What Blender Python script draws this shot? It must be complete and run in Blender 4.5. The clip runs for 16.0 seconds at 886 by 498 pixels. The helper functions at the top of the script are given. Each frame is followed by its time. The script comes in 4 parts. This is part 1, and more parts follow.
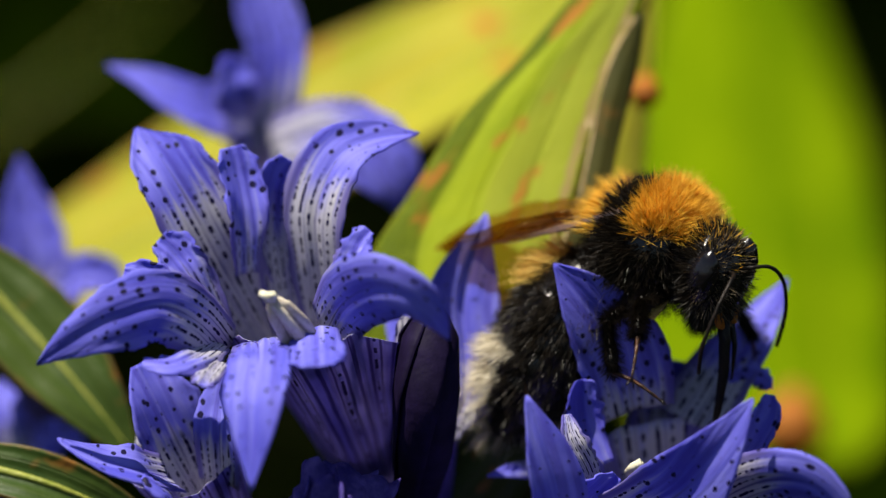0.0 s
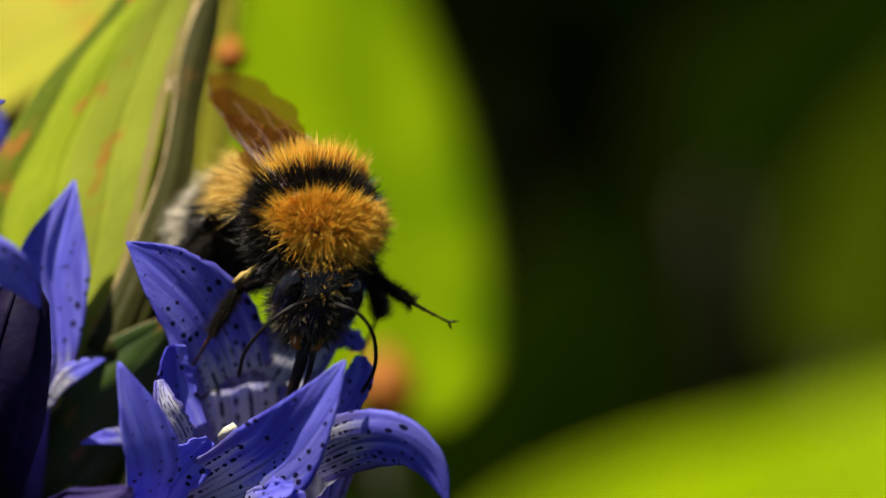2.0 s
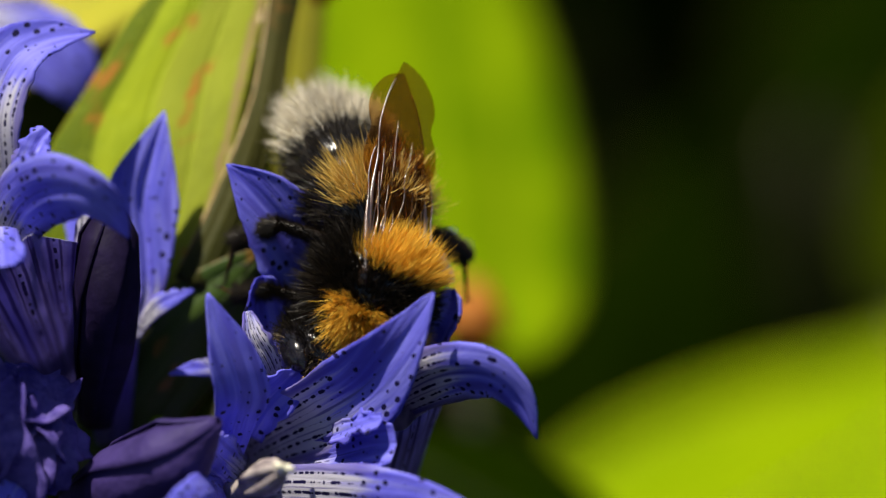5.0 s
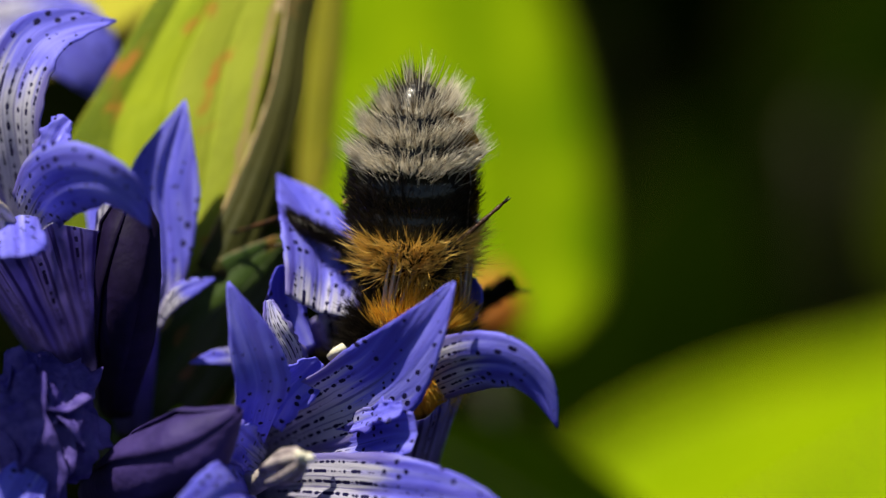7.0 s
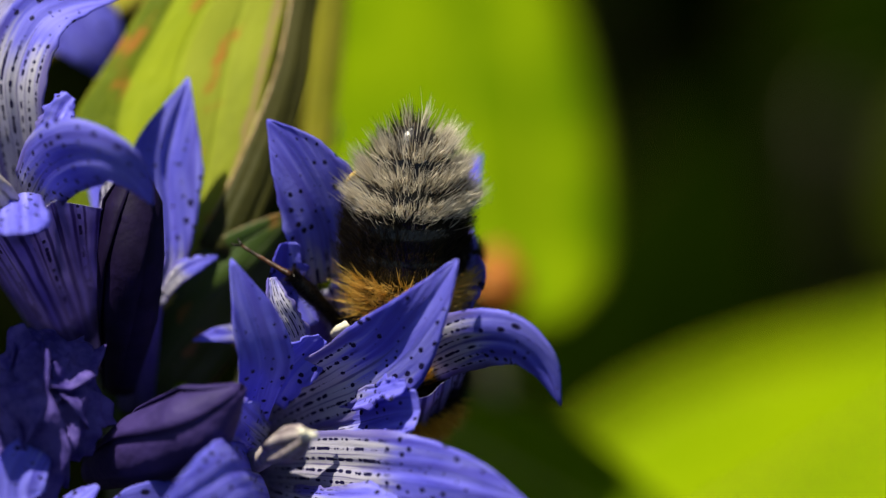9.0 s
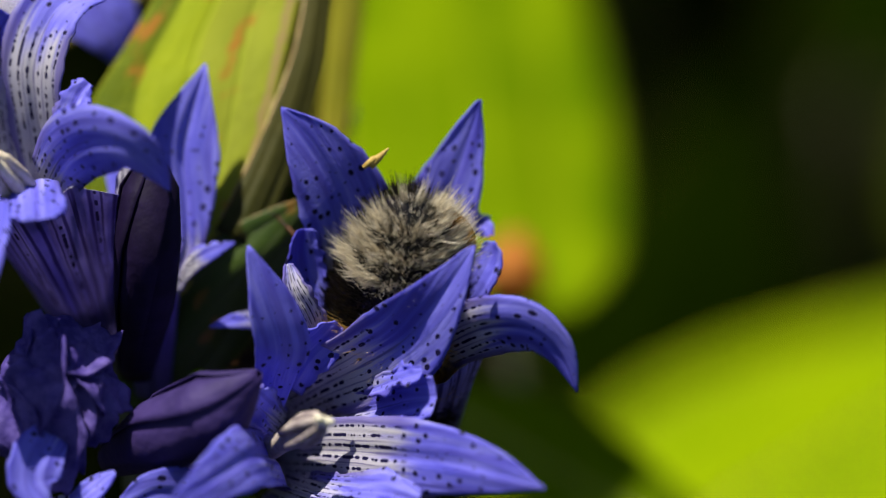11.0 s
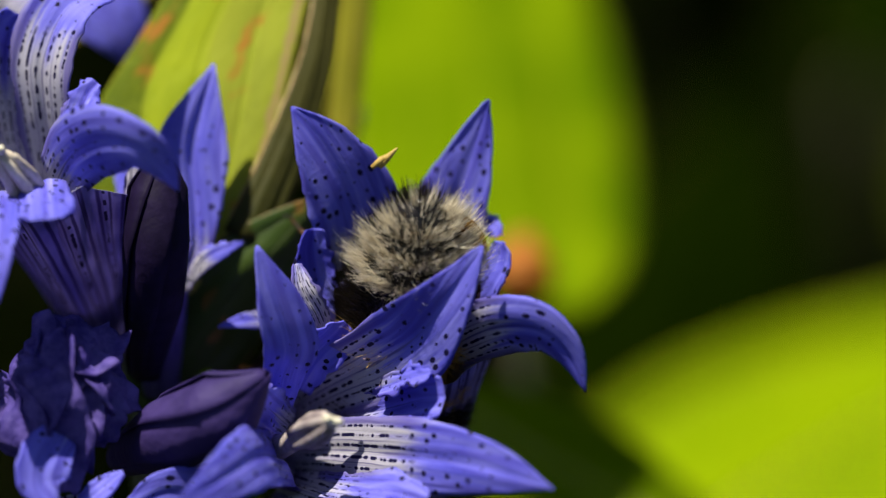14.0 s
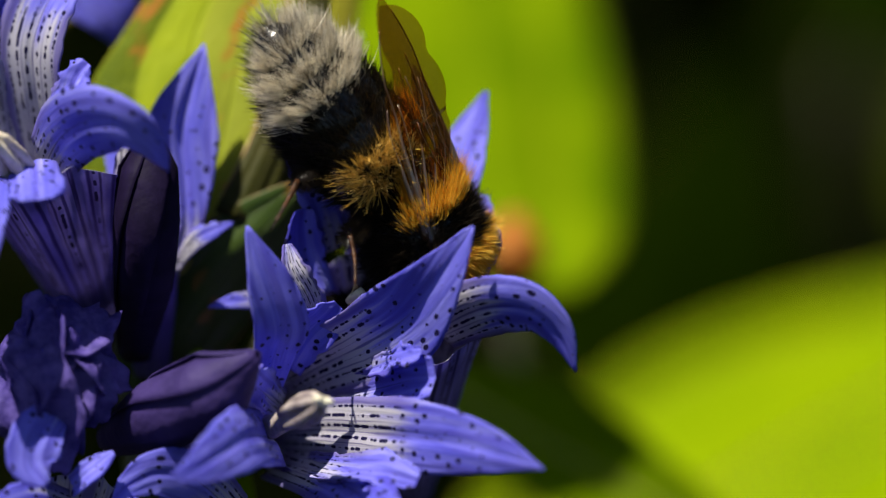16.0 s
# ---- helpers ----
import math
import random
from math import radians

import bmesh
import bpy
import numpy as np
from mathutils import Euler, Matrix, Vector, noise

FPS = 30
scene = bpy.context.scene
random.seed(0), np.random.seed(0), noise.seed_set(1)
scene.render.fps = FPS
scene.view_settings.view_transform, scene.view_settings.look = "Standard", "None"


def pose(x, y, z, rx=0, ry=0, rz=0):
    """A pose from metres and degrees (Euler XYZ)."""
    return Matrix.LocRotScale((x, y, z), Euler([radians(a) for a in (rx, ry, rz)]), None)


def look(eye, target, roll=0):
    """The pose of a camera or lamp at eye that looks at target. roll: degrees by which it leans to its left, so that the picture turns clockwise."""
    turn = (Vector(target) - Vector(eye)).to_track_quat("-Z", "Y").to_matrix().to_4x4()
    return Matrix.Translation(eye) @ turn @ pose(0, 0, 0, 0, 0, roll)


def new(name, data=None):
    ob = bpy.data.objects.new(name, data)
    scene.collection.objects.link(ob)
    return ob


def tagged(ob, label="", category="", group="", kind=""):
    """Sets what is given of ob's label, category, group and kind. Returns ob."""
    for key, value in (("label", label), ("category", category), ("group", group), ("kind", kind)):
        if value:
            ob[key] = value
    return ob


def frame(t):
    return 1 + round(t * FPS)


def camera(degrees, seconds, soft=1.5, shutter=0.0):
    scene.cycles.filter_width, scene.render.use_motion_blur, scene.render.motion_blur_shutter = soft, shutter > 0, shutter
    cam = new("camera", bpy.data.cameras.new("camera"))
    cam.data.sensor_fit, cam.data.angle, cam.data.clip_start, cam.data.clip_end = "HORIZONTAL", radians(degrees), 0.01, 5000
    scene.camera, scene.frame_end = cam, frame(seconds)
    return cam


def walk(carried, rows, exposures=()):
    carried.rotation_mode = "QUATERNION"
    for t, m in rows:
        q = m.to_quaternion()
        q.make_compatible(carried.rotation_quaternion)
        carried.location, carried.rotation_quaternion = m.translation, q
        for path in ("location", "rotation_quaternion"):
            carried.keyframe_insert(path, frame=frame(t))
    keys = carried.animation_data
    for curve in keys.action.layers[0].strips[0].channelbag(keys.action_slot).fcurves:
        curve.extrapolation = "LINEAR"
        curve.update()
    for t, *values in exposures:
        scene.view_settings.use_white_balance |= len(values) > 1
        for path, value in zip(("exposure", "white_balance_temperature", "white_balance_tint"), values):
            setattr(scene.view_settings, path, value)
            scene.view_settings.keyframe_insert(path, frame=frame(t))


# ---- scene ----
# All small sizes are millimetres, turned into metres by MM.
MM = 0.001
K = 50.0 / 1568            # millimetres in the plane of the flowers for one unit of the plan
DIST = 400.0               # from the lens to the plane of the flowers
TILT = 20                  # the lens looks down by this angle
CENTRE = Vector((0, 0, 0.45))
R0 = Matrix.Rotation(radians(90 - TILT), 3, "X")
RIGHT, UPWARD, AWAY = R0 @ Vector((1, 0, 0)), R0 @ Vector((0, 1, 0)), R0 @ Vector((0, 0, -1))
EYE = CENTRE - AWAY * DIST * MM


def P(x, y, d=0.0):
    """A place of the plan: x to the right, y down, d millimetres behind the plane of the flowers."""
    f = (1 + d / DIST) * K * MM
    return EYE + RIGHT * ((x - 784) * f) + UPWARD * ((441 - y) * f) + AWAY * ((DIST + d) * MM)


def W(r, u, a):
    """A direction from its parts to the right, upward and away."""
    return (RIGHT * r + UPWARD * u + AWAY * a).normalized()


# ---- camera ----
cam = camera(math.degrees(2 * math.atan(25 / DIST)), 16.0, soft=1.3, shutter=0.15)
cam.data.dof.use_dof = True
cam.data.dof.focus_distance = 0.400
cam.data.dof.aperture_fstop = 16.0
PAN = [(0, 516, 260), (0.5, 444, 248), (1, 233, 190), (1.5, -30, 169), (2, -211, 199), (2.5, -295, 228), (3, -263, 181),
       (3.5, -187, 113), (4, -162, 87), (4.5, -122, 83), (5, -53, 80), (5.2, -34, 78), (7.3, -16, 60), (7.5, -24, 63),
       (8, -17, 58), (8.5, -15, 35), (8.7, -13, 26), (10.8, 6, 10), (11, 19, -3), (11.5, 20, 15), (12, 8, 25), (12.5, 0, 0),
       (13, 0, -26), (13.5, 14, -21), (14, 34, -3), (14.5, 32, -4), (15, 9, -24), (15.5, 8, -37), (16, 17, -38)]
walk(cam, [(t, look(EYE, P(784 - sx, 441 - sy))) for t, sx, sy in PAN])

# ---- world and sun ----
SUN_TO = W(-0.34, 0.86, -0.38)
world = bpy.data.worlds.new("sky")
scene.world = world
world.use_nodes = True
wn = world.node_tree.nodes
sky = wn.new("ShaderNodeTexSky")
sky.sky_type, sky.sun_disc = "NISHITA", False
sky.sun_elevation = math.asin(SUN_TO.z)
sky.sun_rotation = math.atan2(SUN_TO.x, SUN_TO.y)
world.node_tree.links.new(sky.outputs[0], wn["Background"].inputs[0])
wn["Background"].inputs[1].default_value = 0.048
sun = new("sun", bpy.data.lights.new("sun", "SUN"))
sun.data.energy, sun.data.angle, sun.data.color = 5.0, radians(0.5), (1.0, 0.92, 0.78)
sun.matrix_world = look(SUN_TO * 3, (0, 0, 0))
scene.view_settings.exposure = 0.6


# ---- materials ----
class Nodes:
    """A small writer of node materials."""

    def __init__(self, name):
        self.mat = bpy.data.materials.new(name)
        self.mat.use_nodes = True
        self.tree = self.mat.node_tree
        self.tree.nodes.clear()
        self.out = self.tree.nodes.new("ShaderNodeOutputMaterial")

    def put(self, socket, value):
        if isinstance(value, bpy.types.NodeSocket):
            self.tree.links.new(value, socket)
        elif isinstance(value, (tuple, list)) and len(value) == 3 and socket.type == "RGBA":
            socket.default_value = (*value, 1)
        else:
            socket.default_value = value

    def add(self, kind, out=0, **inputs):
        n = self.tree.nodes.new("ShaderNode" + kind)
        for key, value in inputs.items():
            self.put(n.inputs[int(key[1:]) if key[0] == "i" and key[1:].isdigit() else key.replace("_", " ")], value)
        return n.outputs[out]

    def math(self, op, a, b=0.0, clamp=False):
        n = self.tree.nodes.new("ShaderNodeMath")
        n.operation, n.use_clamp = op, clamp
        self.put(n.inputs[0], a), self.put(n.inputs[1], b)
        return n.outputs[0]

    def mix(self, f, a, b):
        n = self.tree.nodes.new("ShaderNodeMix")
        n.data_type = "RGBA"
        self.put(n.inputs[0], f), self.put(n.inputs[6], a), self.put(n.inputs[7], b)
        return n.outputs[2]

    def span(self, x, lo, hi, a=0.0, b=1.0):
        n = self.tree.nodes.new("ShaderNodeMapRange")
        n.interpolation_type = "SMOOTHSTEP"
        for i, v in enumerate((x, lo, hi, a, b)):
            self.put(n.inputs[i], v)
        return n.outputs[0]

    def noise(self, where, scale, detail=3.0, rough=0.5):
        return self.add("TexNoise", 0, Vector=where, Scale=scale, Detail=detail, Roughness=rough)

    def uv(self, name):
        n = self.tree.nodes.new("ShaderNodeUVMap")
        n.uv_map = name
        return n.outputs[0]

    def place(self):
        return self.tree.nodes.new("ShaderNodeTexCoord").outputs["Object"]

    def stretch(self, where, x, y, z=1.0):
        n = self.tree.nodes.new("ShaderNodeMapping")
        self.put(n.inputs[0], where)
        n.inputs[3].default_value = (x, y, z)
        return n.outputs[0]

    def split(self, where):
        n = self.tree.nodes.new("ShaderNodeSeparateXYZ")
        self.put(n.inputs[0], where)
        return n.outputs

    def bump(self, height, strength, distance=0.0002):
        return self.add("Bump", 0, Height=height, Strength=strength, Distance=distance)

    def surface(self, colour, rough, thin=0.0, normal=None, **more):
        """Principled; thin: the share of light that passes through a leaf or petal."""
        b = self.tree.nodes.new("ShaderNodeBsdfPrincipled")
        self.put(b.inputs["Base Color"], colour), self.put(b.inputs["Roughness"], rough)
        for key, value in more.items():
            self.put(b.inputs[key.replace("_", " ")], value)
        if normal is not None:
            self.put(b.inputs["Normal"], normal)
        end = b.outputs[0]
        if thin:
            t = self.add("BsdfTranslucent", 0, Color=colour)
            m = self.tree.nodes.new("ShaderNodeMixShader")
            m.inputs[0].default_value = thin
            self.put(m.inputs[1], end), self.put(m.inputs[2], t)
            end = m.outputs[0]
        self.put(self.out.inputs[0], end)
        return self.mat


def petal_inner():
    n = Nodes("petal_inner")
    rel, mm = n.uv("rel"), n.uv("mm")
    v, s, _ = n.split(rel)          # v: 0..1 across, s: 0..1 from the tube's foot to the tip (0.5 at the mouth)
    _, along, _ = n.split(mm)
    cloud = n.noise(n.stretch(mm, 0.5, 0.16), 1.0, 4)
    streak = n.noise(n.stretch(mm, 2.6, 0.10), 1.0, 3)
    side = n.math("ABSOLUTE", n.math("SUBTRACT", v, 0.5))
    blue = n.mix(n.span(cloud, 0.3, 0.7), (0.100, 0.100, 0.66), (0.235, 0.230, 0.90))
    blue = n.mix(n.span(streak, 0.50, 0.64, 0, 0.45), blue, (0.06, 0.04, 0.42))
    blue = n.mix(n.span(streak, 0.48, 0.36, 0, 0.30), blue, (0.36, 0.36, 0.92))
    white = n.mix(n.span(streak, 0.48, 0.68, 0, 0.5), (0.58, 0.57, 0.65), (0.32, 0.29, 0.54))
    fade = n.math("ADD", s, n.math("MULTIPLY", n.math("SUBTRACT", cloud, 0.5), 0.30))
    fade = n.math("ADD", fade, n.math("MULTIPLY", n.math("SUBTRACT", streak, 0.5), 0.35))
    body = n.mix(n.span(fade, 0.45, 0.62), white, blue)
    # violet folds at the sides of the throat
    fold = n.math("MULTIPLY", n.span(side, 0.33, 0.43), n.span(s, 0.66, 0.54))
    body = n.mix(n.math("MULTIPLY", fold, 0.8), body, (0.10, 0.075, 0.40))
    # rows of dark dashes that run down the throat, and a thin line in the middle
    wob = n.math("MULTIPLY", n.math("SUBTRACT", n.noise(n.stretch(mm, 0.5, 0.45), 1.0, 2), 0.5), 0.04)
    p = n.math("ADD", side, wob)
    rows = None
    for k, (at, pace, big) in enumerate(((0.085, 2.2, 0.024), (0.235, 2.5, 0.024), (0.365, 2.8, 0.018))):
        blob = n.noise(n.stretch(mm, 0.35, 0.85 * pace), 1.0 + 0.13 * k, 1)
        wide = n.span(blob, 0.44, 0.56, 0.001, big)
        one = n.math("LESS_THAN", n.math("ABSOLUTE", n.math("SUBTRACT", p, at)), wide)
        rows = one if rows is None else n.math("MAXIMUM", rows, one)
    rows = n.math("MULTIPLY", rows, n.math("MULTIPLY", n.span(s, 0.10, 0.2), n.span(s, 0.53, 0.60, 1, 0)))
    line = n.math("MULTIPLY", n.span(p, 0.006, 0.016, 1, 0), n.span(s, 0.55, 0.8, 0.85, 0))
    thin = n.span(n.math("ABSOLUTE", n.math("SUBTRACT", p, 0.16)), 0.004, 0.014, 1, 0)
    line = n.math("MAXIMUM", line, n.math("MULTIPLY", thin, n.span(s, 0.42, 0.56, 0.8, 0)))
    # scattered dots
    vor = n.tree.nodes.new("ShaderNodeTexVoronoi")
    vor.voronoi_dimensions = "2D"
    n.put(vor.inputs["Vector"], n.stretch(mm, 1.1, 0.9)), n.put(vor.inputs["Scale"], 1.30)
    size = n.math("MULTIPLY", n.span(vor.outputs["Color"], 0.25, 0.65), 0.23)
    dens = n.math("MULTIPLY", n.span(s, 0.52, 0.58), n.span(s, 0.72, 0.98, 1, 0.25))
    dens = n.math("MULTIPLY", dens, n.span(side, 0.06, 0.22, 0.45, 1))
    dot = n.math("LESS_THAN", vor.outputs["Distance"], n.math("MULTIPLY", size, dens))
    ink = n.math("MAXIMUM", rows, dot, True)
    colour = n.mix(n.math("MULTIPLY", line, 0.8), body, (0.045, 0.03, 0.24))
    colour = n.mix(ink, colour, (0.010, 0.008, 0.055))
    vein = n.noise(n.stretch(mm, 3.0, 0.12), 1.0, 3)
    nor = n.bump(n.math("ADD", vein, n.math("MULTIPLY", n.noise(n.stretch(mm, 5.0, 4.0), 1.0, 2), 0.25)), 0.6, 0.00014)
    return n.surface(colour, 0.6, 0.30, nor, Specular_IOR_Level=0.25)


def petal_outer():
    n = Nodes("petal_outer")
    rel, mm = n.uv("rel"), n.uv("mm")
    v, s, _ = n.split(rel)
    streak = n.noise(n.stretch(mm, 2.2, 0.08), 1.0, 3)
    cloud = n.noise(n.stretch(mm, 0.4, 0.2), 1.0, 3)
    base = n.mix(n.span(cloud, 0.3, 0.7), (0.20, 0.155, 0.64), (0.40, 0.32, 0.92))
    base = n.mix(n.span(streak, 0.52, 0.66, 0, 0.5), base, (0.10, 0.06, 0.32))
    side = n.math("ABSOLUTE", n.math("SUBTRACT", v, 0.5))
    wob = n.math("ADD", side, n.math("MULTIPLY", n.math("SUBTRACT", n.noise(n.stretch(mm, 0.6, 0.25), 1.0, 2), 0.5), 0.05))
    # a few dark veins that run down each sector, and a row of dots between
    for at, wide in ((0.02, 0.020), (0.17, 0.030), (0.30, 0.020), (0.43, 0.034)):
        vein = n.span(n.math("ABSOLUTE", n.math("SUBTRACT", wob, at)), wide * 0.35, wide, 0.85, 0)
        base = n.mix(n.math("MULTIPLY", vein, n.span(s, 0.60, 0.70, 1, 0)), base, (0.035, 0.018, 0.15))
    blob = n.noise(n.stretch(mm, 0.3, 1.5), 1.0, 1)
    dots = n.math("LESS_THAN", n.math("ABSOLUTE", n.math("SUBTRACT", wob, 0.235)), n.span(blob, 0.5, 0.58, 0.0, 0.02))
    base = n.mix(n.math("MULTIPLY", dots, n.span(s, 0.15, 0.2)), base, (0.03, 0.02, 0.12))
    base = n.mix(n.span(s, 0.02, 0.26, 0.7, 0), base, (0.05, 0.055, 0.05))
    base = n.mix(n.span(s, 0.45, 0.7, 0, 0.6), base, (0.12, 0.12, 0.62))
    nor = n.bump(streak, 0.6, 0.00012)
    return n.surface(base, 0.6, 0.40, nor, Specular_IOR_Level=0.2)


def leaf_mat(name, a, b, vein, spots, dry, thin=0.3, rough=0.5, gloss=0.3, torn_shaded=0.0):
    """A leaf: two greens in clouds, pale veins along it, brown blotches and a dry rim. The last setting adds a tan torn
    strip and a fold's light and shade as colour.
    """
    n = Nodes(name)
    rel, mm = n.uv("rel"), n.uv("mm")
    v, s, _ = n.split(rel)
    cloud = n.noise(n.stretch(mm, 0.14, 0.09), 1.0, 5, 0.6)
    fine = n.noise(n.stretch(mm, 1.5, 1.2), 1.0, 4, 0.6)
    col = n.mix(n.span(cloud, 0.3, 0.7), a, b)
    col = n.mix(n.span(fine, 0.4, 0.7, 0, 0.25), col, b)
    comb = n.math("ABSOLUTE", n.math("SUBTRACT", n.math("FRACT", n.math("MULTIPLY", v, 4.0)), 0.5))
    line = n.span(n.math("SUBTRACT", 0.5, comb), 0.02, 0.085, 1, 0)
    if torn_shaded:
        # Light and shade of the fold, painted in: left strip darker, right half lighter.
        fold_shade = n.math("ADD", v, n.math("MULTIPLY", n.math("SUBTRACT", cloud, 0.5), 0.12))
        col = n.mix(n.span(fold_shade, 0.22, 0.29, 0.75, 0), col, (0.075, 0.115, 0.004))
        col = n.mix(n.span(fold_shade, 0.50, 0.58, 0, 0.5), col, (0.40, 0.42, 0.06))
    col = n.mix(n.math("MULTIPLY", line, 0.40 if torn_shaded else 0.75), col, vein)
    net = n.tree.nodes.new("ShaderNodeTexVoronoi")
    net.voronoi_dimensions, net.feature = "2D", "DISTANCE_TO_EDGE"
    n.put(net.inputs["Vector"], n.stretch(mm, 0.75, 0.40)), n.put(net.inputs["Scale"], 1.0)
    col = n.mix(n.span(net.outputs[0], 0.0, 0.05, 0.30, 0), col, vein)
    blot = n.span(n.noise(n.stretch(mm, 0.16, 0.13), 1.7, 3, 0.55), 0.60, 0.70, 0, spots)
    col = n.mix(blot, col, (0.52, 0.17, 0.03))
    edge = n.math("ABSOLUTE", n.math("SUBTRACT", v, 0.5))
    rim = n.math("ADD", edge, n.math("MULTIPLY", n.math("SUBTRACT", fine, 0.5), 0.16))
    col = n.mix(n.span(rim, 0.455, 0.50, 0, dry), col, (0.20, 0.10, 0.035))
    if torn_shaded:
        off = n.math("ADD", n.math("SUBTRACT", v, 0.935), n.math("MULTIPLY", n.math("SUBTRACT", n.noise(n.stretch(mm, 0.3, 0.5), 1.0, 4, 0.7), 0.5), 0.10))
        strip = n.span(n.math("ABSOLUTE", off), 0.012, 0.032, torn_shaded, 0)
        col = n.mix(strip, col, (0.42, 0.30, 0.13))
    nor = n.bump(n.math("ADD", n.math("MULTIPLY", line, -0.8), fine), 0.5, 0.00015)
    return n.surface(col, rough, thin, nor, Specular_IOR_Level=gloss)


def plain(name, a, b, scale, rough, bump=0.3, thin=0.0, **more):
    n = Nodes(name)
    w = n.place()
    g = n.noise(w, scale, 4, 0.6)
    h = n.noise(w, scale * 5, 3, 0.6)
    col = n.mix(n.span(n.math("ADD", g, n.math("MULTIPLY", n.math("SUBTRACT", h, 0.5), 0.5)), 0.3, 0.7), a, b)
    return n.surface(col, rough, thin, n.bump(h, bump, 0.2 / scale), **more)


def hair_mat(name, a, b, rough=0.5, thin=0.15):
    n = Nodes(name)
    r = n.tree.nodes.new("ShaderNodeNewGeometry").outputs["Random Per Island"]
    return n.surface(n.mix(r, a, b), rough, thin, None, Specular_IOR_Level=0.3)


def wing_mat():
    n = Nodes("wing_film")
    mm = n.uv("mm")
    cell = n.tree.nodes.new("ShaderNodeTexVoronoi")
    cell.voronoi_dimensions, cell.feature = "2D", "DISTANCE_TO_EDGE"
    n.put(cell.inputs["Vector"], n.stretch(mm, 0.32, 0.62)), n.put(cell.inputs["Scale"], 1.0)
    x, _, _ = n.split(mm)
    vein = n.math("MULTIPLY", n.span(cell.outputs[0], 0.015, 0.05, 1, 0), n.span(x, 8.0, 9.5, 1, 0))
    film = n.tree.nodes.new("ShaderNodeBsdfTransparent")
    film.inputs[0].default_value = (0.81, 0.66, 0.42, 1)
    gloss = n.tree.nodes.new("ShaderNodeBsdfPrincipled")
    gloss.inputs["Base Color"].default_value = (0.14, 0.060, 0.011, 1)
    gloss.inputs["Roughness"].default_value = 0.28
    gloss.inputs["Specular IOR Level"].default_value = 0.45
    n.put(gloss.inputs["Normal"], n.bump(n.noise(mm, 1.5, 3), 0.5, 0.0001))
    m = n.tree.nodes.new("ShaderNodeMixShader")
    n.put(m.inputs[0], n.math("ADD", 0.11, n.math("MULTIPLY", vein, 0.5), True))
    n.put(m.inputs[1], film.outputs[0]), n.put(m.inputs[2], gloss.outputs[0])
    n.put(n.out.inputs[0], m.outputs[0])
    return n.mat


PETAL_IN, PETAL_OUT = petal_inner(), petal_outer()
LEAF_NEAR = leaf_mat("leaf_near", (0.18, 0.26, 0.004), (0.39, 0.47, 0.014), (0.40, 0.48, 0.03), 0.8, 0.25, 0.3, 0.55, 0.12, 0.85)
LEAF_YELLOW = leaf_mat("leaf_yellow", (0.30, 0.33, 0.015), (0.48, 0.43, 0.04), (0.48, 0.48, 0.10), 0.9, 0.6, 0.3, 0.6, 0.1)
LEAF_BRIGHT = leaf_mat("leaf_bright", (0.075, 0.155, 0.001), (0.20, 0.30, 0.002), (0.23, 0.32, 0.006), 0.0, 0.3, 0.35, 0.7, 0.0)
# Lighter copy of leaf_bright: extra sunlight is put into its greens.
LEAF_SUNNY = leaf_mat("leaf_sunny", (0.15, 0.26, 0.001), (0.30, 0.42, 0.002), (0.30, 0.40, 0.006), 0.0, 0.3, 0.35, 0.7, 0.0)
# Dark green leaves; part of the shade under the flowers is in this colour.
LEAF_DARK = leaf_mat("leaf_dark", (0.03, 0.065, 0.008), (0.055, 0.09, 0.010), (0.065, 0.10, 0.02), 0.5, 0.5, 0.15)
RIB = plain("pale_rib", (0.22, 0.26, 0.03), (0.34, 0.36, 0.06), 500, 0.5)
# Violet bud taken almost to black: the shade under the petal is painted in.
BUD_SHADED = plain("bud_shaded", (0.007, 0.004, 0.020), (0.020, 0.012, 0.055), 120, 0.6, 0.08, Specular_IOR_Level=0.08)
# Dull violet, lowered further so that the colour carries the shade on the tube.
BUD_DULL_SHADED = plain("bud_dull_shaded", (0.020, 0.012, 0.075), (0.052, 0.033, 0.16), 90, 0.65, 0.15, 0.2, Specular_IOR_Level=0.2)
# Withered petals, darkened as well by the large flower's shade, which is painted in.
PETAL_WORN_SHADED = plain("petal_withered_shaded", (0.052, 0.036, 0.23), (0.165, 0.12, 0.47), 300, 0.6, 0.25, 0.3, Specular_IOR_Level=0.2)
DRY = plain("dry_tan", (0.36, 0.26, 0.11), (0.58, 0.46, 0.24), 600, 0.8, 0.6)
# Rolled margin: its turned-away side's shade is painted dark; the dry brown rim is real.
LEAF_ROLL_SHADED = leaf_mat("leaf_roll_shaded", (0.024, 0.032, 0.004), (0.065, 0.062, 0.010), (0.055, 0.052, 0.008), 0.3, 0.7, 0.2, 0.6, 0.2)
# Shaded copies of the leaf green: the shade is painted into these dark colours.
LEAF_SHADED_DIM = leaf_mat("leaf_shaded_dim", (0.020, 0.034, 0.0004), (0.06, 0.085, 0.001), (0.05, 0.075, 0.002), 0.0, 0.2, 0.3, 0.9, 0.0)
LEAF_SHADED_DARK = leaf_mat("leaf_shaded_dark", (0.002, 0.006, 0.0001), (0.007, 0.015, 0.0003), (0.007, 0.014, 0.0006), 0.0, 0.2, 0.3, 0.9, 0.0)
STEM = plain("stem_green", (0.03, 0.05, 0.012), (0.07, 0.06, 0.03), 600, 0.5)
STAMEN = plain("stamen_cream", (0.40, 0.33, 0.26), (0.66, 0.60, 0.48), 700, 0.6)
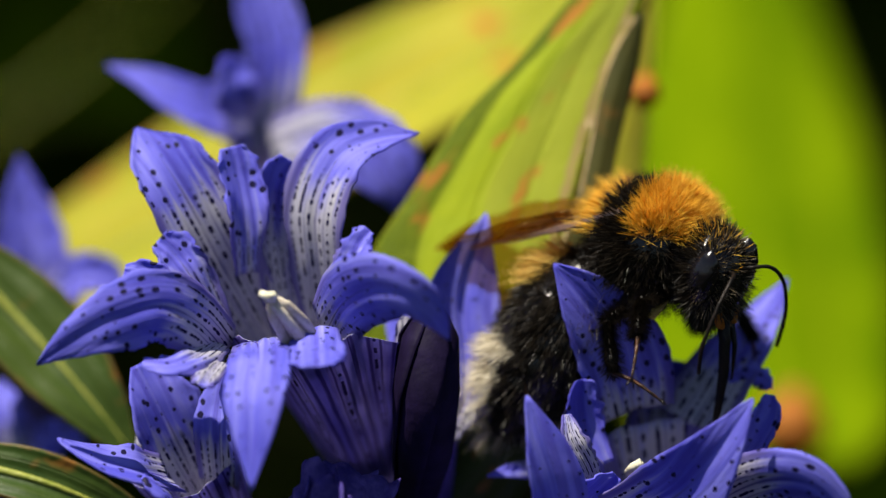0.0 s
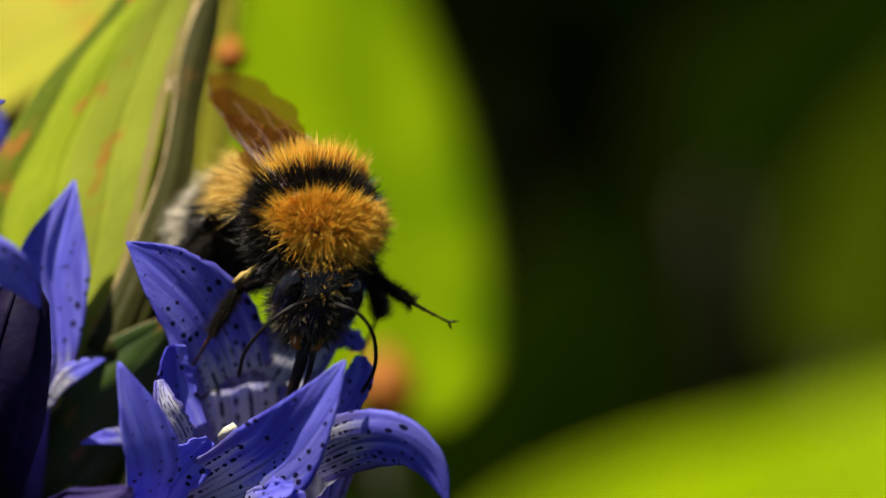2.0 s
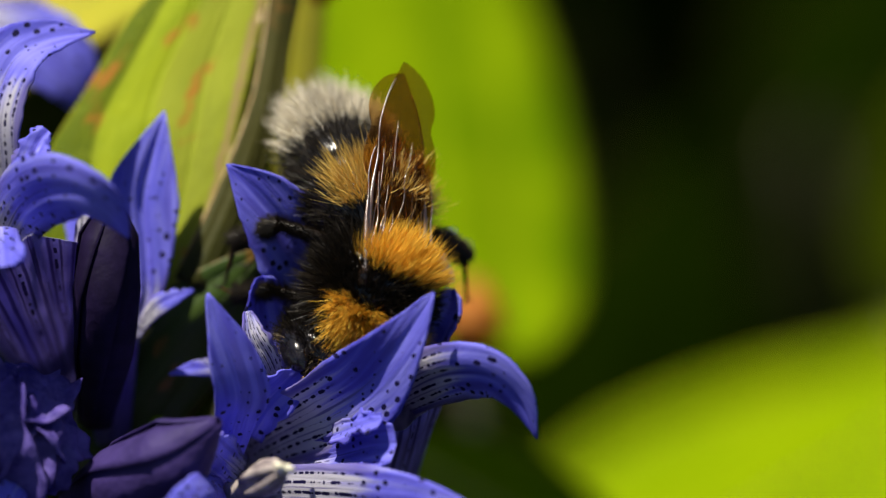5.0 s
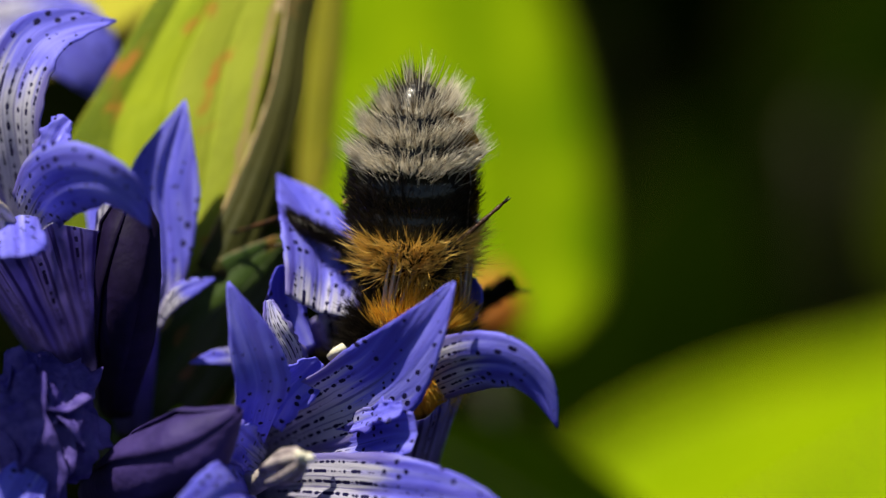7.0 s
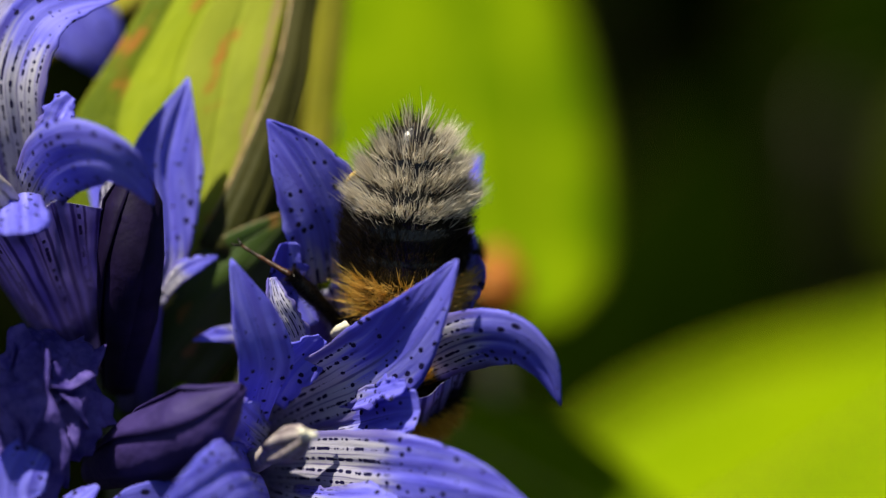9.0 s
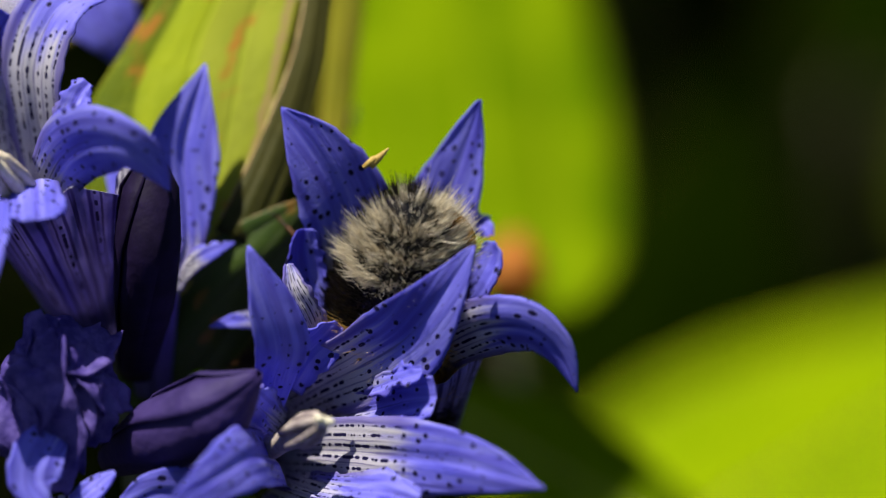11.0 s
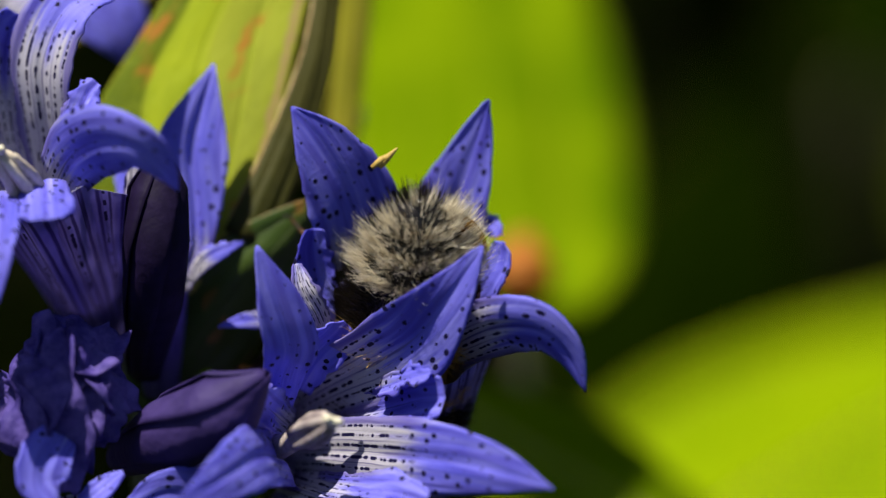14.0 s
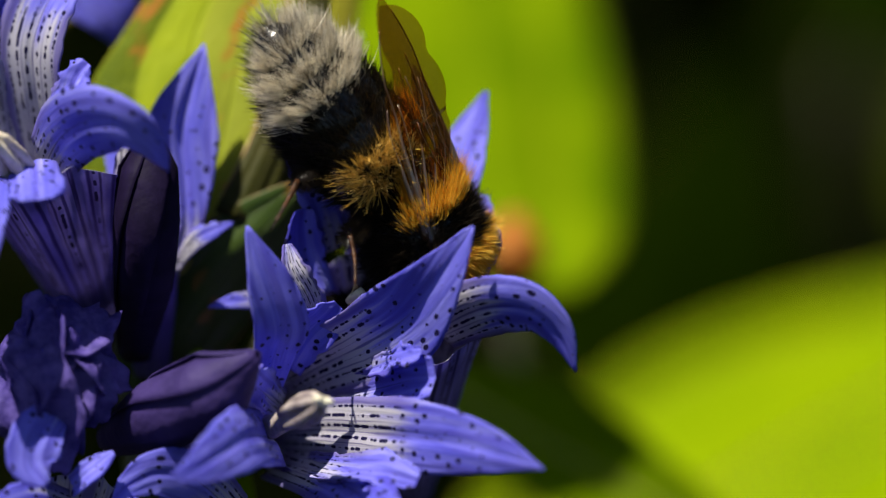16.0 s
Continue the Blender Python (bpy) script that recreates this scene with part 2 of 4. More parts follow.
STAMEN_DULL = plain("stamen_dull", (0.20, 0.16, 0.17), (0.48, 0.42, 0.38), 900, 0.6)
STAMEN_TIP = plain("stigma_cream", (0.62, 0.58, 0.40), (0.85, 0.82, 0.66), 700, 0.6)
STAMEN_DRY = plain("anther_dry", (0.40, 0.26, 0.05), (0.60, 0.45, 0.12), 900, 0.6)
CUTICLE = plain("black_cuticle", (0.006, 0.005, 0.005), (0.014, 0.011, 0.009), 900, 0.22, 0.15)
LEG_MAT = plain("leg_cuticle", (0.005, 0.004, 0.003), (0.014, 0.008, 0.005), 1200, 0.42, 0.3, Specular_IOR_Level=0.25)
FOOT_MAT = plain("foot_cuticle", (0.012, 0.006, 0.003), (0.09, 0.035, 0.012), 900, 0.4, 0.3, Specular_IOR_Level=0.3)
VEIN_MAT = plain("wing_vein", (0.05, 0.02, 0.010), (0.14, 0.06, 0.025), 900, 0.32, 0.2, Specular_IOR_Level=1.0, IOR=1.9)
EYE_MAT = plain("eye_black", (0.004, 0.004, 0.006), (0.010, 0.008, 0.010), 2500, 0.12, 0.1)
FUR_YELLOW = hair_mat("fur_yellow", (0.66, 0.30, 0.010), (0.98, 0.68, 0.10), 0.5, 0.3)
FUR_PALE = hair_mat("fur_pale", (0.62, 0.39, 0.06), (0.88, 0.64, 0.20))
FUR_BLACK = hair_mat("fur_black", (0.006, 0.005, 0.004), (0.022, 0.016, 0.010), 0.4)
FUR_WHITE = hair_mat("fur_white", (0.52, 0.46, 0.34), (0.95, 0.89, 0.74), 0.5, 0.35)
FUR_BROWN = hair_mat("fur_brown", (0.05, 0.035, 0.02), (0.30, 0.23, 0.14))
WING = wing_mat()
ORANGE = plain("withered_orange", (0.42, 0.13, 0.003), (0.54, 0.18, 0.006), 300, 0.6, 0.3, 0.3)
# Soil far darker than bare earth: the shade on it is painted in.
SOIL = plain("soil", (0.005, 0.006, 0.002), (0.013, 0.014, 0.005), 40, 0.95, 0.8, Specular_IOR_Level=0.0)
# Near-black green: the background's deep shade is in the leaf colour itself.
SHADE_LEAF = plain("shrub_leaf_shaded", (0.003, 0.007, 0.0002), (0.026, 0.054, 0.001), 14, 0.9, 0.3, 0.1, Specular_IOR_Level=0.0)


# ---- mesh helpers ----
def link(name, verts, faces, mats, parent=None, uvs=None, slots=None, smooth=True):
    """One mesh object from vertices in metres, with UV layers 'rel' and 'mm' per vertex."""
    me = bpy.data.meshes.new(name)
    me.from_pydata([tuple(v) for v in verts], [], faces)
    for m in mats:
        me.materials.append(m)
    if uvs:
        idx = np.empty(len(me.loops), dtype=np.int32)
        me.loops.foreach_get("vertex_index", idx)
        for key, arr in uvs.items():
            lay = me.uv_layers.new(name=key)
            lay.data.foreach_set("uv", np.asarray(arr, dtype=np.float32)[idx].ravel())
    if slots is not None:
        me.polygons.foreach_set("material_index", np.asarray(slots, dtype=np.int32))
    if smooth:
        me.polygons.foreach_set("use_smooth", np.ones(len(me.polygons), dtype=bool))
    me.update()
    ob = new(name, me)
    if parent is not None:
        ob.parent = parent
    return ob


def sheet(name, grid, rel, mm, thick, mats, parent=None):
    """A thin body from a grid of points (rows along, columns across): an inner and an outer face and a rim."""
    g = np.asarray(grid)
    nu, nv, _ = g.shape
    du, dv = np.gradient(g, axis=0), np.gradient(g, axis=1)
    nor = np.cross(dv, du)
    nor /= np.maximum(np.linalg.norm(nor, axis=2, keepdims=True), 1e-12)
    taper = np.ones((nu, nv, 1))
    taper[-1] = 0.2
    back = g + nor * thick * taper
    verts = np.concatenate([g.reshape(-1, 3), back.reshape(-1, 3)])
    n = nu * nv
    faces, slots = [], []
    for i in range(nu - 1):
        for j in range(nv - 1):
            a, b, c, d = i * nv + j, i * nv + j + 1, (i + 1) * nv + j + 1, (i + 1) * nv + j
            faces.append((a, d, c, b)), slots.append(0)
            faces.append((n + a, n + b, n + c, n + d)), slots.append(1)
    ring = [j for j in range(nv)] + [i * nv + nv - 1 for i in range(1, nu)]
    ring += [(nu - 1) * nv + j for j in range(nv - 2, -1, -1)] + [i * nv for i in range(nu - 2, 0, -1)]
    for a, b in zip(ring, ring[1:] + ring[:1]):
        faces.append((a, b, n + b, n + a)), slots.append(0)
    r2 = np.concatenate([np.asarray(rel).reshape(-1, 2)] * 2)
    m2 = np.concatenate([np.asarray(mm).reshape(-1, 2)] * 2)
    return link(name, verts, faces, mats, parent, {"rel": r2, "mm": m2}, slots)


def tube(name, points, radii, mat, parent=None, sides=10, cap=True):
    """A round body along points (metres), with a radius at each."""
    pts = [Vector(p) for p in points]
    verts, faces = [], []
    ref = Vector((0.3, 0.2, 0.93))
    for i, p in enumerate(pts):
        t = (pts[min(i + 1, len(pts) - 1)] - pts[max(i - 1, 0)]).normalized()
        if abs(t.dot(ref)) > 0.95:
            ref = Vector((0.9, 0.3, 0.1))
        a = t.cross(ref).normalized()
        b = t.cross(a)
        for k in range(sides):
            w = 2 * math.pi * k / sides
            verts.append(p + (a * math.cos(w) + b * math.sin(w)) * radii[i])
    for i in range(len(pts) - 1):
        for k in range(sides):
            l = (k + 1) % sides
            faces.append((i * sides + k, i * sides + l, (i + 1) * sides + l, (i + 1) * sides + k))
    if cap:
        faces.append(tuple(range(sides))[::-1])
        faces.append(tuple((len(pts) - 1) * sides + k for k in range(sides)))
    return link(name, verts, faces, [mat], parent)


def spline(points, n):
    """A smooth line through a few places."""
    p = [Vector(a) for a in points]
    p = [p[0] * 2 - p[1]] + p + [p[-1] * 2 - p[-2]]
    out = []
    for i in range(n + 1):
        f = i / n * (len(p) - 3)
        k = min(int(f), len(p) - 4)
        t = f - k
        a, b, c, d = p[k:k + 4]
        out.append(0.5 * (b * 2 + (c - a) * t + (a * 2 - b * 5 + c * 4 - d) * t * t + (b * 3 - a - c * 3 + d) * t ** 3))
    return out


# ---- flowers ----
def petal(root, line, widths, face, name="petal", s0=0.44, s1=1.0, cup=0.2, rough=0.12, side=None, seed=1, crease=0.10, mats=None):
    """One petal of a flower: line runs from the throat to the tip, widths are its half widths in units of the plan,
    face is the way that its spotted inner side looks, s0 to s1 its share of the pattern (0.5 at the mouth)."""
    NU, NV = 30, 17
    mid = spline(line, NU)
    half = [max(0.4, p.x) * K * MM for p in spline([(w, 0, 0) for w in widths], NU)]
    face = W(*face)
    grid, rel, mm = [], [], []
    rnd = random.Random(seed)
    ph = rnd.uniform(0, 60)
    dist, prev = 0.0, None
    wmax = max(half)
    for k, c in enumerate(mid):
        q = k / NU
        t = (mid[min(k + 1, NU)] - mid[max(k - 1, 0)]).normalized()
        want = t.cross(face) if prev is None else prev
        sd = (want - t * want.dot(t)).normalized()
        if side is not None:
            h = W(*side)
            sd = (h - t * h.dot(t)).normalized()
        if k == 0:
            flip = 1 if sd.cross(t).dot(face) < 0 else -1
        if k == 0 or side is not None:
            sd = sd * flip
        prev = sd
        up = -(sd.cross(t))          # towards the inner side
        dist += (c - mid[k - 1]).length / MM if k else 0
        w = half[k]
        free = min(1.0, q * 3)
        row = []
        for j in range(NV):
            v = -1 + 2 * j / (NV - 1)
            h = cup * w * v * v - crease * w * math.exp(-(v / 0.14) ** 2)
            wob = noise.noise(Vector((v * 1.3 + ph, q * 2.6, ph))) * 1.6 + noise.noise(Vector((v * 3.5 + ph, q * 7.0, 3.0 + ph))) * 0.6
            h += rough * wmax * wob * (0.25 + 0.75 * abs(v) ** 1.5) * free * (1 - 0.5 * q)
            edge = 1 + abs(v) ** 3 * free * (rough * 0.8 * noise.noise(Vector((ph + v * 2, q * 9.0, 7.0))) + rough * 0.5 * noise.noise(Vector((ph + v * 2, q * 23.0, 4.0))))
            row.append(tuple(c + sd * (w * v * edge) + up * h - root.location))
            rel.append((0.5 + v / 2, s0 + (s1 - s0) * q))
            mm.append((v * w / MM + seed * 17, dist + ph))
        grid.append(row)
    return sheet(name, np.array(grid), rel, mm, 0.13 * MM, mats or [PETAL_IN, PETAL_OUT], root)


def throat(root, foot, r0, mouth, r1, turn=0.0, flat=1.0, s1=0.5, slant=0.0):
    """The trumpet of a flower from its foot to its mouth; radii in mm; slant: how far its upper rim is cut back."""
    axis = (mouth - foot).normalized()
    e1 = axis.cross(Vector((0.31, 0.21, 0.9))).normalized()
    e2 = axis.cross(e1)
    NU, NV = 16, 80
    length = (mouth - foot).length
    grid, rel, mm = [], [], []
    for i in range(NU + 1):
        s = i / NU
        r = (r0 + (r1 - r0) * (0.75 * s ** 0.8 + 0.25 * s ** 3)) * MM
        row = []
        for j in range(NV + 1):
            a = 2 * math.pi * j / NV
            tri = abs((j * 5 / NV + turn) % 1.0 - 0.5)
            rr = r * (1 + (0.05 * math.cos(a * 5 + turn * 2 * math.pi) + 0.02 * math.cos(a * 15)) * s)
            out = e1 * math.cos(a) + e2 * math.sin(a) * flat
            back = slant * s * s * max(0.0, out.dot(UPWARD) + 0.55) * r
            row.append(tuple(foot + axis * (length * s - back) + out * rr - root.location))
            rel.append((0.5 + tri, 0.06 + (s1 - 0.06) * s))
            mm.append((a * r1, length * s / MM))
        grid.append(row)
    return sheet("throat", np.array(grid), rel, mm, 0.13 * MM, [PETAL_IN, PETAL_OUT], root)


def pistil(root, foot_at, end, skin=None):
    """Cream anthers in a tube round the style, with a two-lobed stigma."""
    skin = skin or STAMEN
    foot_at, end = foot_at - root.location, end - root.location
    line = [foot_at.lerp(end, k / 10) for k in range(11)]
    tube("style", line, [(0.70 - 0.03 * k) * MM for k in range(11)], skin, root, 9)
    d = (end - foot_at).normalized()
    sx = d.cross(Vector((0.2, 0.5, 0.8))).normalized()
    sy = d.cross(sx)
    for k in range(5):
        w = 2 * math.pi * k / 5
        o = (sx * math.cos(w) + sy * math.sin(w)) * MM
        tube("anther", [end - d * 4.5 * MM + o * 0.72, end - d * 2.6 * MM + o * 0.74, end - d * 0.9 * MM + o * 0.52, end - d * 0.2 * MM + o * 0.30],
             [0.24 * MM, 0.34 * MM, 0.30 * MM, 0.12 * MM], skin, root, 8)
    for k in range(2):
        o = sx * (1 if k else -1) * MM
        tube("stigma", [end + o * 0.1, end + d * 0.35 * MM + o * 0.22, end + d * 0.45 * MM + o * 0.42, end + d * 0.30 * MM + o * 0.62],
             [0.32 * MM, 0.28 * MM, 0.20 * MM, 0.10 * MM], STAMEN_TIP, root, 7)


def blossom(at, label):
    root = tagged(new("gentian_flower"), label, "flower", "gentian flowers")
    root.location = at
    return root


def L(*points):
    return [P(*p) for p in points]


def bud(points, radii, label, skin):
    """A closed, twisted bud: a spindle of five overlapping folds."""
    root = tagged(new("gentian_bud"), label, "flower bud", "gentian buds")
    line = spline(points, 24)
    root.location = line[0]
    axis = (line[-1] - line[0]).normalized()
    a = axis.cross(Vector((0.3, 0.2, 0.9))).normalized()
    b = axis.cross(a)
    for i in range(5):
        grid, rel, mm = [], [], []
        for k, c in enumerate(line):
            f = k / 24
            r = np.interp(f, np.linspace(0, 1, len(radii)), radii) * MM
            row = []
            for j in range(9):
                v = -1 + 2 * j / 8
                w = 2 * math.pi * (i + v * 0.62) / 5 + f * 1.3
                row.append(tuple(c - line[0] + (a * math.cos(w) + b * math.sin(w)) * r * (1 + 0.10 * v)))
                rel.append((0.5 + v / 2, 0.05 + f * 0.5))
                mm.append((v * 3 + i * 9, f * 22))
            grid.append(row)
        sheet("petal", np.array(grid), rel, mm, 0.12 * MM, [skin, skin], root)
    return root


FRONT = (0, 0, -1)

# the large flower, wide open towards the lens
A = blossom(P(190, 640, 19), "wide open violet-blue gentian flower with dotted white throat")
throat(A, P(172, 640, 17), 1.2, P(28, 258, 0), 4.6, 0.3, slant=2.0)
petal(A, L((-10, 400, 9), (-72, 300, 6), (-130, 200, 4), (-186, 100, 3), (-232, 30, 3), (-279, -27, 4)), [40, 60, 74, 78, 66, 4], (0.2, 0.1, -1), s0=0.0, s1=0.92, seed=2, cup=0.22, rough=0.20)
petal(A, L((50, 400, 9), (58, 300, 6), (44, 200, 4), (40, 110, 3), (78, 22, 3), (145, -14, 4), (222, -24, 5)), [36, 46, 54, 62, 56, 36, 2], (-0.2, 0.1, -1), s0=0.02, s1=0.95, seed=3, cup=0.2, rough=0.20)
petal(A, L((-110, 370, 1), (-160, 318, -3), (-225, 290, -5), (-300, 308, -6), (-375, 345, -6), (-451, 396, -5)), [52, 60, 66, 62, 40, 2], (0.1, 0.25, -1), s0=0.36, seed=4, cup=-0.15, rough=0.18)
petal(A, L((-60, 345, -1), (-58, 375, -6), (-64, 430, -8.5), (-66, 505, -9.5), (-66, 612, -10)), [45, 57, 58, 40, 2], (0, 0.2, -1), s0=0.56, seed=5, cup=-0.12, rough=0.06)
petal(A, L((60, 330, 1), (86, 284, -3), (132, 256, -6), (192, 260, -8), (244, 296, -8), (281, 342, -7)), [54, 66, 68, 56, 38, 2], (0.1, 0.25, -1), s0=0.50, seed=6, cup=-0.2, rough=0.06)
petal(A, L((0, 330, 7), (-22, 210, 5), (-26, 110, 4.5), (-18, 62, 4), (0, 30, 4)), [30, 36, 42, 40, 26], FRONT, "pleat", 0.36, 0.72, 0.35, 0.35, seed=7)
petal(A, L((-80, 230, 4), (-84, 130, 3), (-100, 50, 3), (-112, 5, 3)), [22, 36, 40, 22], (0.5, 0, -1), "pleat", 0.5, 0.8, 0.3, 0.4, seed=8)
petal(A, L((-130, 330, 3), (-170, 250, 2), (-205, 200, 2), (-238, 172, 2)), [30, 40, 38, 20], (0.3, 0.2, -1), "pleat", 0.42, 0.74, 0.3, 0.4, seed=9)
petal(A, L((-190, 300, -2), (-225, 258, -3), (-262, 236, -3), (-298, 228, -3)), [24, 32, 28, 12], (0.1, 0.4, -1), "pleat", 0.5, 0.74, 0.3, 0.4, seed=10)
petal(A, L((-130, 350, -1), (-170, 375, -4), (-215, 390, -5), (-262, 388, -5)), [30, 36, 30, 12], (0, 0.6, -1), "pleat", 0.46, 0.74, -0.2, 0.3, seed=11)
petal(A, L((86, 250, 3), (105, 205, 2), (120, 172, 2), (138, 150, 2)), [24, 32, 28, 14], (-0.3, 0.2, -1), "pleat", 0.46, 0.74, 0.3, 0.4, seed=12)
petal(A, L((40, 320, -2), (44, 352, -5), (46, 374, -7), (48, 392, -7.5)), [44, 50, 50, 30], (0, 0.6, -1), "pleat", 0.60, 0.78, -0.2, 0.2, seed=13)
petal(A, L((-125, 385, -3), (-148, 408, -5), (-160, 428, -6)), [20, 24, 14], (0, 0.6, -1), "pleat", 0.36, 0.6, -0.2, 0.4, seed=14)
pistil(A, P(30, 358, -2), P(-36, 274, -5))

# the flower that the bee visits
B = blossom(P(640, 900, 16), "violet-blue gentian flower that the bumblebee visits")
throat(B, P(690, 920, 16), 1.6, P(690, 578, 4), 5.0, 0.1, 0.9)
LEFT_LOBE = petal(B, L((606, 470, 6), (600, 410, 5), (582, 345, 4), (536, 262, 3), (482, 192, 2.5)), [72, 80, 80, 54, 2], (0.2, 0.2, -1), s0=0.46, seed=21, cup=0.22, rough=0.09)
RIGHT_LOBE = petal(B, L((735, 470, 9), (752, 415, 8), (774, 345, 7), (804, 262, 6), (831, 180, 5)), [76, 74, 66, 38, 2], (-0.2, 0.2, -1), s0=0.20, seed=22, cup=0.12, rough=0.09)
petal(B, L((755, 625, 3), (808, 596, -1), (862, 582, -3), (922, 590, -4), (970, 632, -4), (1002, 697, -3.5)), [44, 56, 58, 52, 34, 2], (0.1, 0.0, -1), s0=0.32, seed=23, cup=-0.2, rough=0.06)
petal(B, L((668, 590, 12), (672, 500, 11), (676, 430, 10), (680, 372, 9.5)), [70, 75, 66, 22], FRONT, "pleat", 0.34, 0.72, 0.2, 0.3, seed=24)
petal(B, L((552, 560, 4), (528, 500, 4), (518, 450, 3.5), (520, 408, 3)), [26, 32, 32, 16], (0.2, 0.1, -1), "pleat", 0.60, 0.9, 0.25, 0.3, seed=25)
petal(B, L((545, 600, 2), (530, 560, 1), (505, 515, 0.5), (492, 470, 1)), [22, 24, 20, 8], (0.2, 0.2, -1), "pleat", 0.30, 0.55, 0.25, 0.5, seed=26)
petal(B, L((800, 540, 5), (826, 500, 4), (846, 465, 4), (850, 430, 4)), [30, 34, 28, 10], (-0.3, 0.2, -1), "pleat", 0.62, 0.9, 0.2, 0.3, seed=27)
petal(B, L((520, 600, 8), (460, 572, 7), (400, 570, 6), (352, 582, 6)), [22, 20, 15, 2], (0, 0.6, -1), s0=0.40, s1=0.75, seed=28, cup=-0.15, rough=0.05)
petal(B, L((775, 400, 7.5), (810, 392, 7), (835, 402, 6.5), (848, 420, 6)), [20, 22, 18, 6], (0, 0.5, -1), "pleat", 0.62, 0.8, -0.3, 0.5, seed=29)
tube("stigma", [p - B.location for p in L((600, 572, 2), (612, 562, 1.5), (622, 556, 1.2), (630, 560, 1.2))], [0.22 * MM, 0.3 * MM, 0.32 * MM, 0.12 * MM], STAMEN_TIP, B, 8)

# the flower that opens sideways below it
C = blossom(P(215, 800, 16), "violet-blue gentian flower opening sideways with striped white throat")
throat(C, P(215, 800, 16), 1.2, P(505, 762, 3), 3.5, 0.4)
petal(C, L((470, 735, 8), (545, 690, 3.5), (630, 648, 0), (700, 602, -2), (760, 530, -4), (821, 438, -5)), [44, 58, 74, 78, 48, 2], (-0.05, -0.1, -1), s0=0.16, seed=31, cup=0.16, rough=0.07)
petal(C, L((470, 800, 8), (560, 800, 2), (650, 806, -2), (740, 815, -5), (845, 835, -8), (946, 869, -10)), [46, 58, 66, 64, 42, 2], (-0.05, 0.02, -1), s0=0.13, seed=32, cup=-0.05, rough=0.07)
petal(C, L((455, 730, 3), (468, 672, -1), (482, 618, -3), (460, 540, -4), (420, 438, -4.5)), [28, 38, 50, 40, 2], (0.2, 0, -1), s0=0.66, seed=33, cup=0.08, rough=0.07)
petal(C, L((470, 812, 0), (430, 808, -7), (382, 836, -10), (335, 866, -12), (286, 887, -13)), [56, 60, 50, 30, 2], (0.05, -0.12, -1), s0=0.58, seed=34, cup=-0.08, rough=0.07, side=(-0.45, 0.9, 0))
petal(C, L((480, 850, 6), (545, 872, 0), (610, 905, -5), (660, 950, -8), (700, 1000, -9)), [50, 56, 60, 42, 2], (-0.2, 0.6, -1), s0=0.36, seed=35, cup=-0.05)
petal(C, L((560, 745, 4), (640, 728, 0.5), (705, 712, -2.5), (752, 706, -4)), [26, 36, 46, 34], (-0.2, 0.2, -1), "pleat", 0.46, 0.80, 0.3, 0.12, seed=36)
petal(C, L((488, 690, 3), (520, 640, 1), (556, 605, 0.5), (582, 578, 0.5)), [30, 38, 36, 12], (0.2, 0, -1), "pleat", 0.62, 0.88, 0.2, 0.3, seed=37)
petal(C, L((480, 760, 4), (452, 735, -1), (432, 715, -3.5), (424, 690, -4)), [34, 40, 34, 14], (0.4, 0.2, -1), "pleat", 0.52, 0.8, -0.2, 0.3, seed=38, side=(0.5, 0.85, 0))
petal(C, L((520, 860, 3), (590, 868, -2), (660, 872, -5), (722, 890, -6)), [26, 34, 36, 16], (-0.2, 0.5, -1), "pleat", 0.46, 0.76, 0.2, 0.45, seed=39)
petal(C, L((640, 690, 0), (690, 672, -3), (728, 664, -4)), [18, 24, 14], (-0.2, 0.4, -1), "pleat", 0.56, 0.76, 0.3, 0.6, seed=40)
pistil(C, P(462, 795, -1), P(552, 750, -8), STAMEN_DULL)

# a flower half hidden under the large one
F = blossom(P(-70, 760, 13), "violet-blue gentian flower partly hidden under a larger one")
throat(F, P(-70, 760, 13), 1.2, P(-190, 545, 3), 3.2, 0.2)
petal(F, L((-150, 620, 5), (-190, 540, 3), (-230, 460, 2), (-268, 392, 2)), [56, 70, 66, 20], (0.2, 0.4, -1), s0=0.26, seed=41)
petal(F, L((-210, 590, 0), (-262, 578, -2.5), (-335, 562, -3), (-412, 527, -3)), [46, 48, 36, 2], (0.1, 0.6, -0.9), s0=0.46, seed=42, cup=0.2)
petal(F, L((-190, 640, -1), (-214, 622, -3), (-238, 604, -3.5), (-252, 590, -3)), [24, 30, 26, 8], (0, 0.6, -1), "pleat", 0.5, 0.8, -0.3, 0.4, seed=43)
petal(F, L((-120, 600, 3), (-126, 520, 1), (-122, 460, 1), (-110, 400, 1)), [40, 46, 40, 16], (-0.3, 0.3, -1), s0=0.4, seed=44)
petal(F, L((-150, 660, 0), (-130, 700, -3), (-90, 730, -4), (-40, 740, -4)), [40, 40, 30, 2], (0, 0.6, -1), s0=0.46, seed=45, cup=-0.1)

# a slender flower behind
I = blossom(P(250, 700, 11), "slender violet-blue gentian flower behind a larger one")
throat(I, P(250, 700, 11), 0.9, P(258, 430, 8), 1.5, 0.0, s1=0.35)
petal(I, L((292, 520, 7.5), (312, 440, 7.5), (312, 360, 7.5), (306, 260, 7.5), (344, 116, 8)), [8, 28, 50, 66, 2], (0.15, 0.2, -1), s0=0.38, seed=51, cup=0.1, rough=0.05, crease=0.25)
petal(I, L((300, 500, 6.5), (328, 462, 6), (362, 444, 6), (396, 432, 6.5)), [10, 20, 15, 2], (0, 0.5, -1), s0=0.36, s1=0.9, seed=52, cup=-0.1)
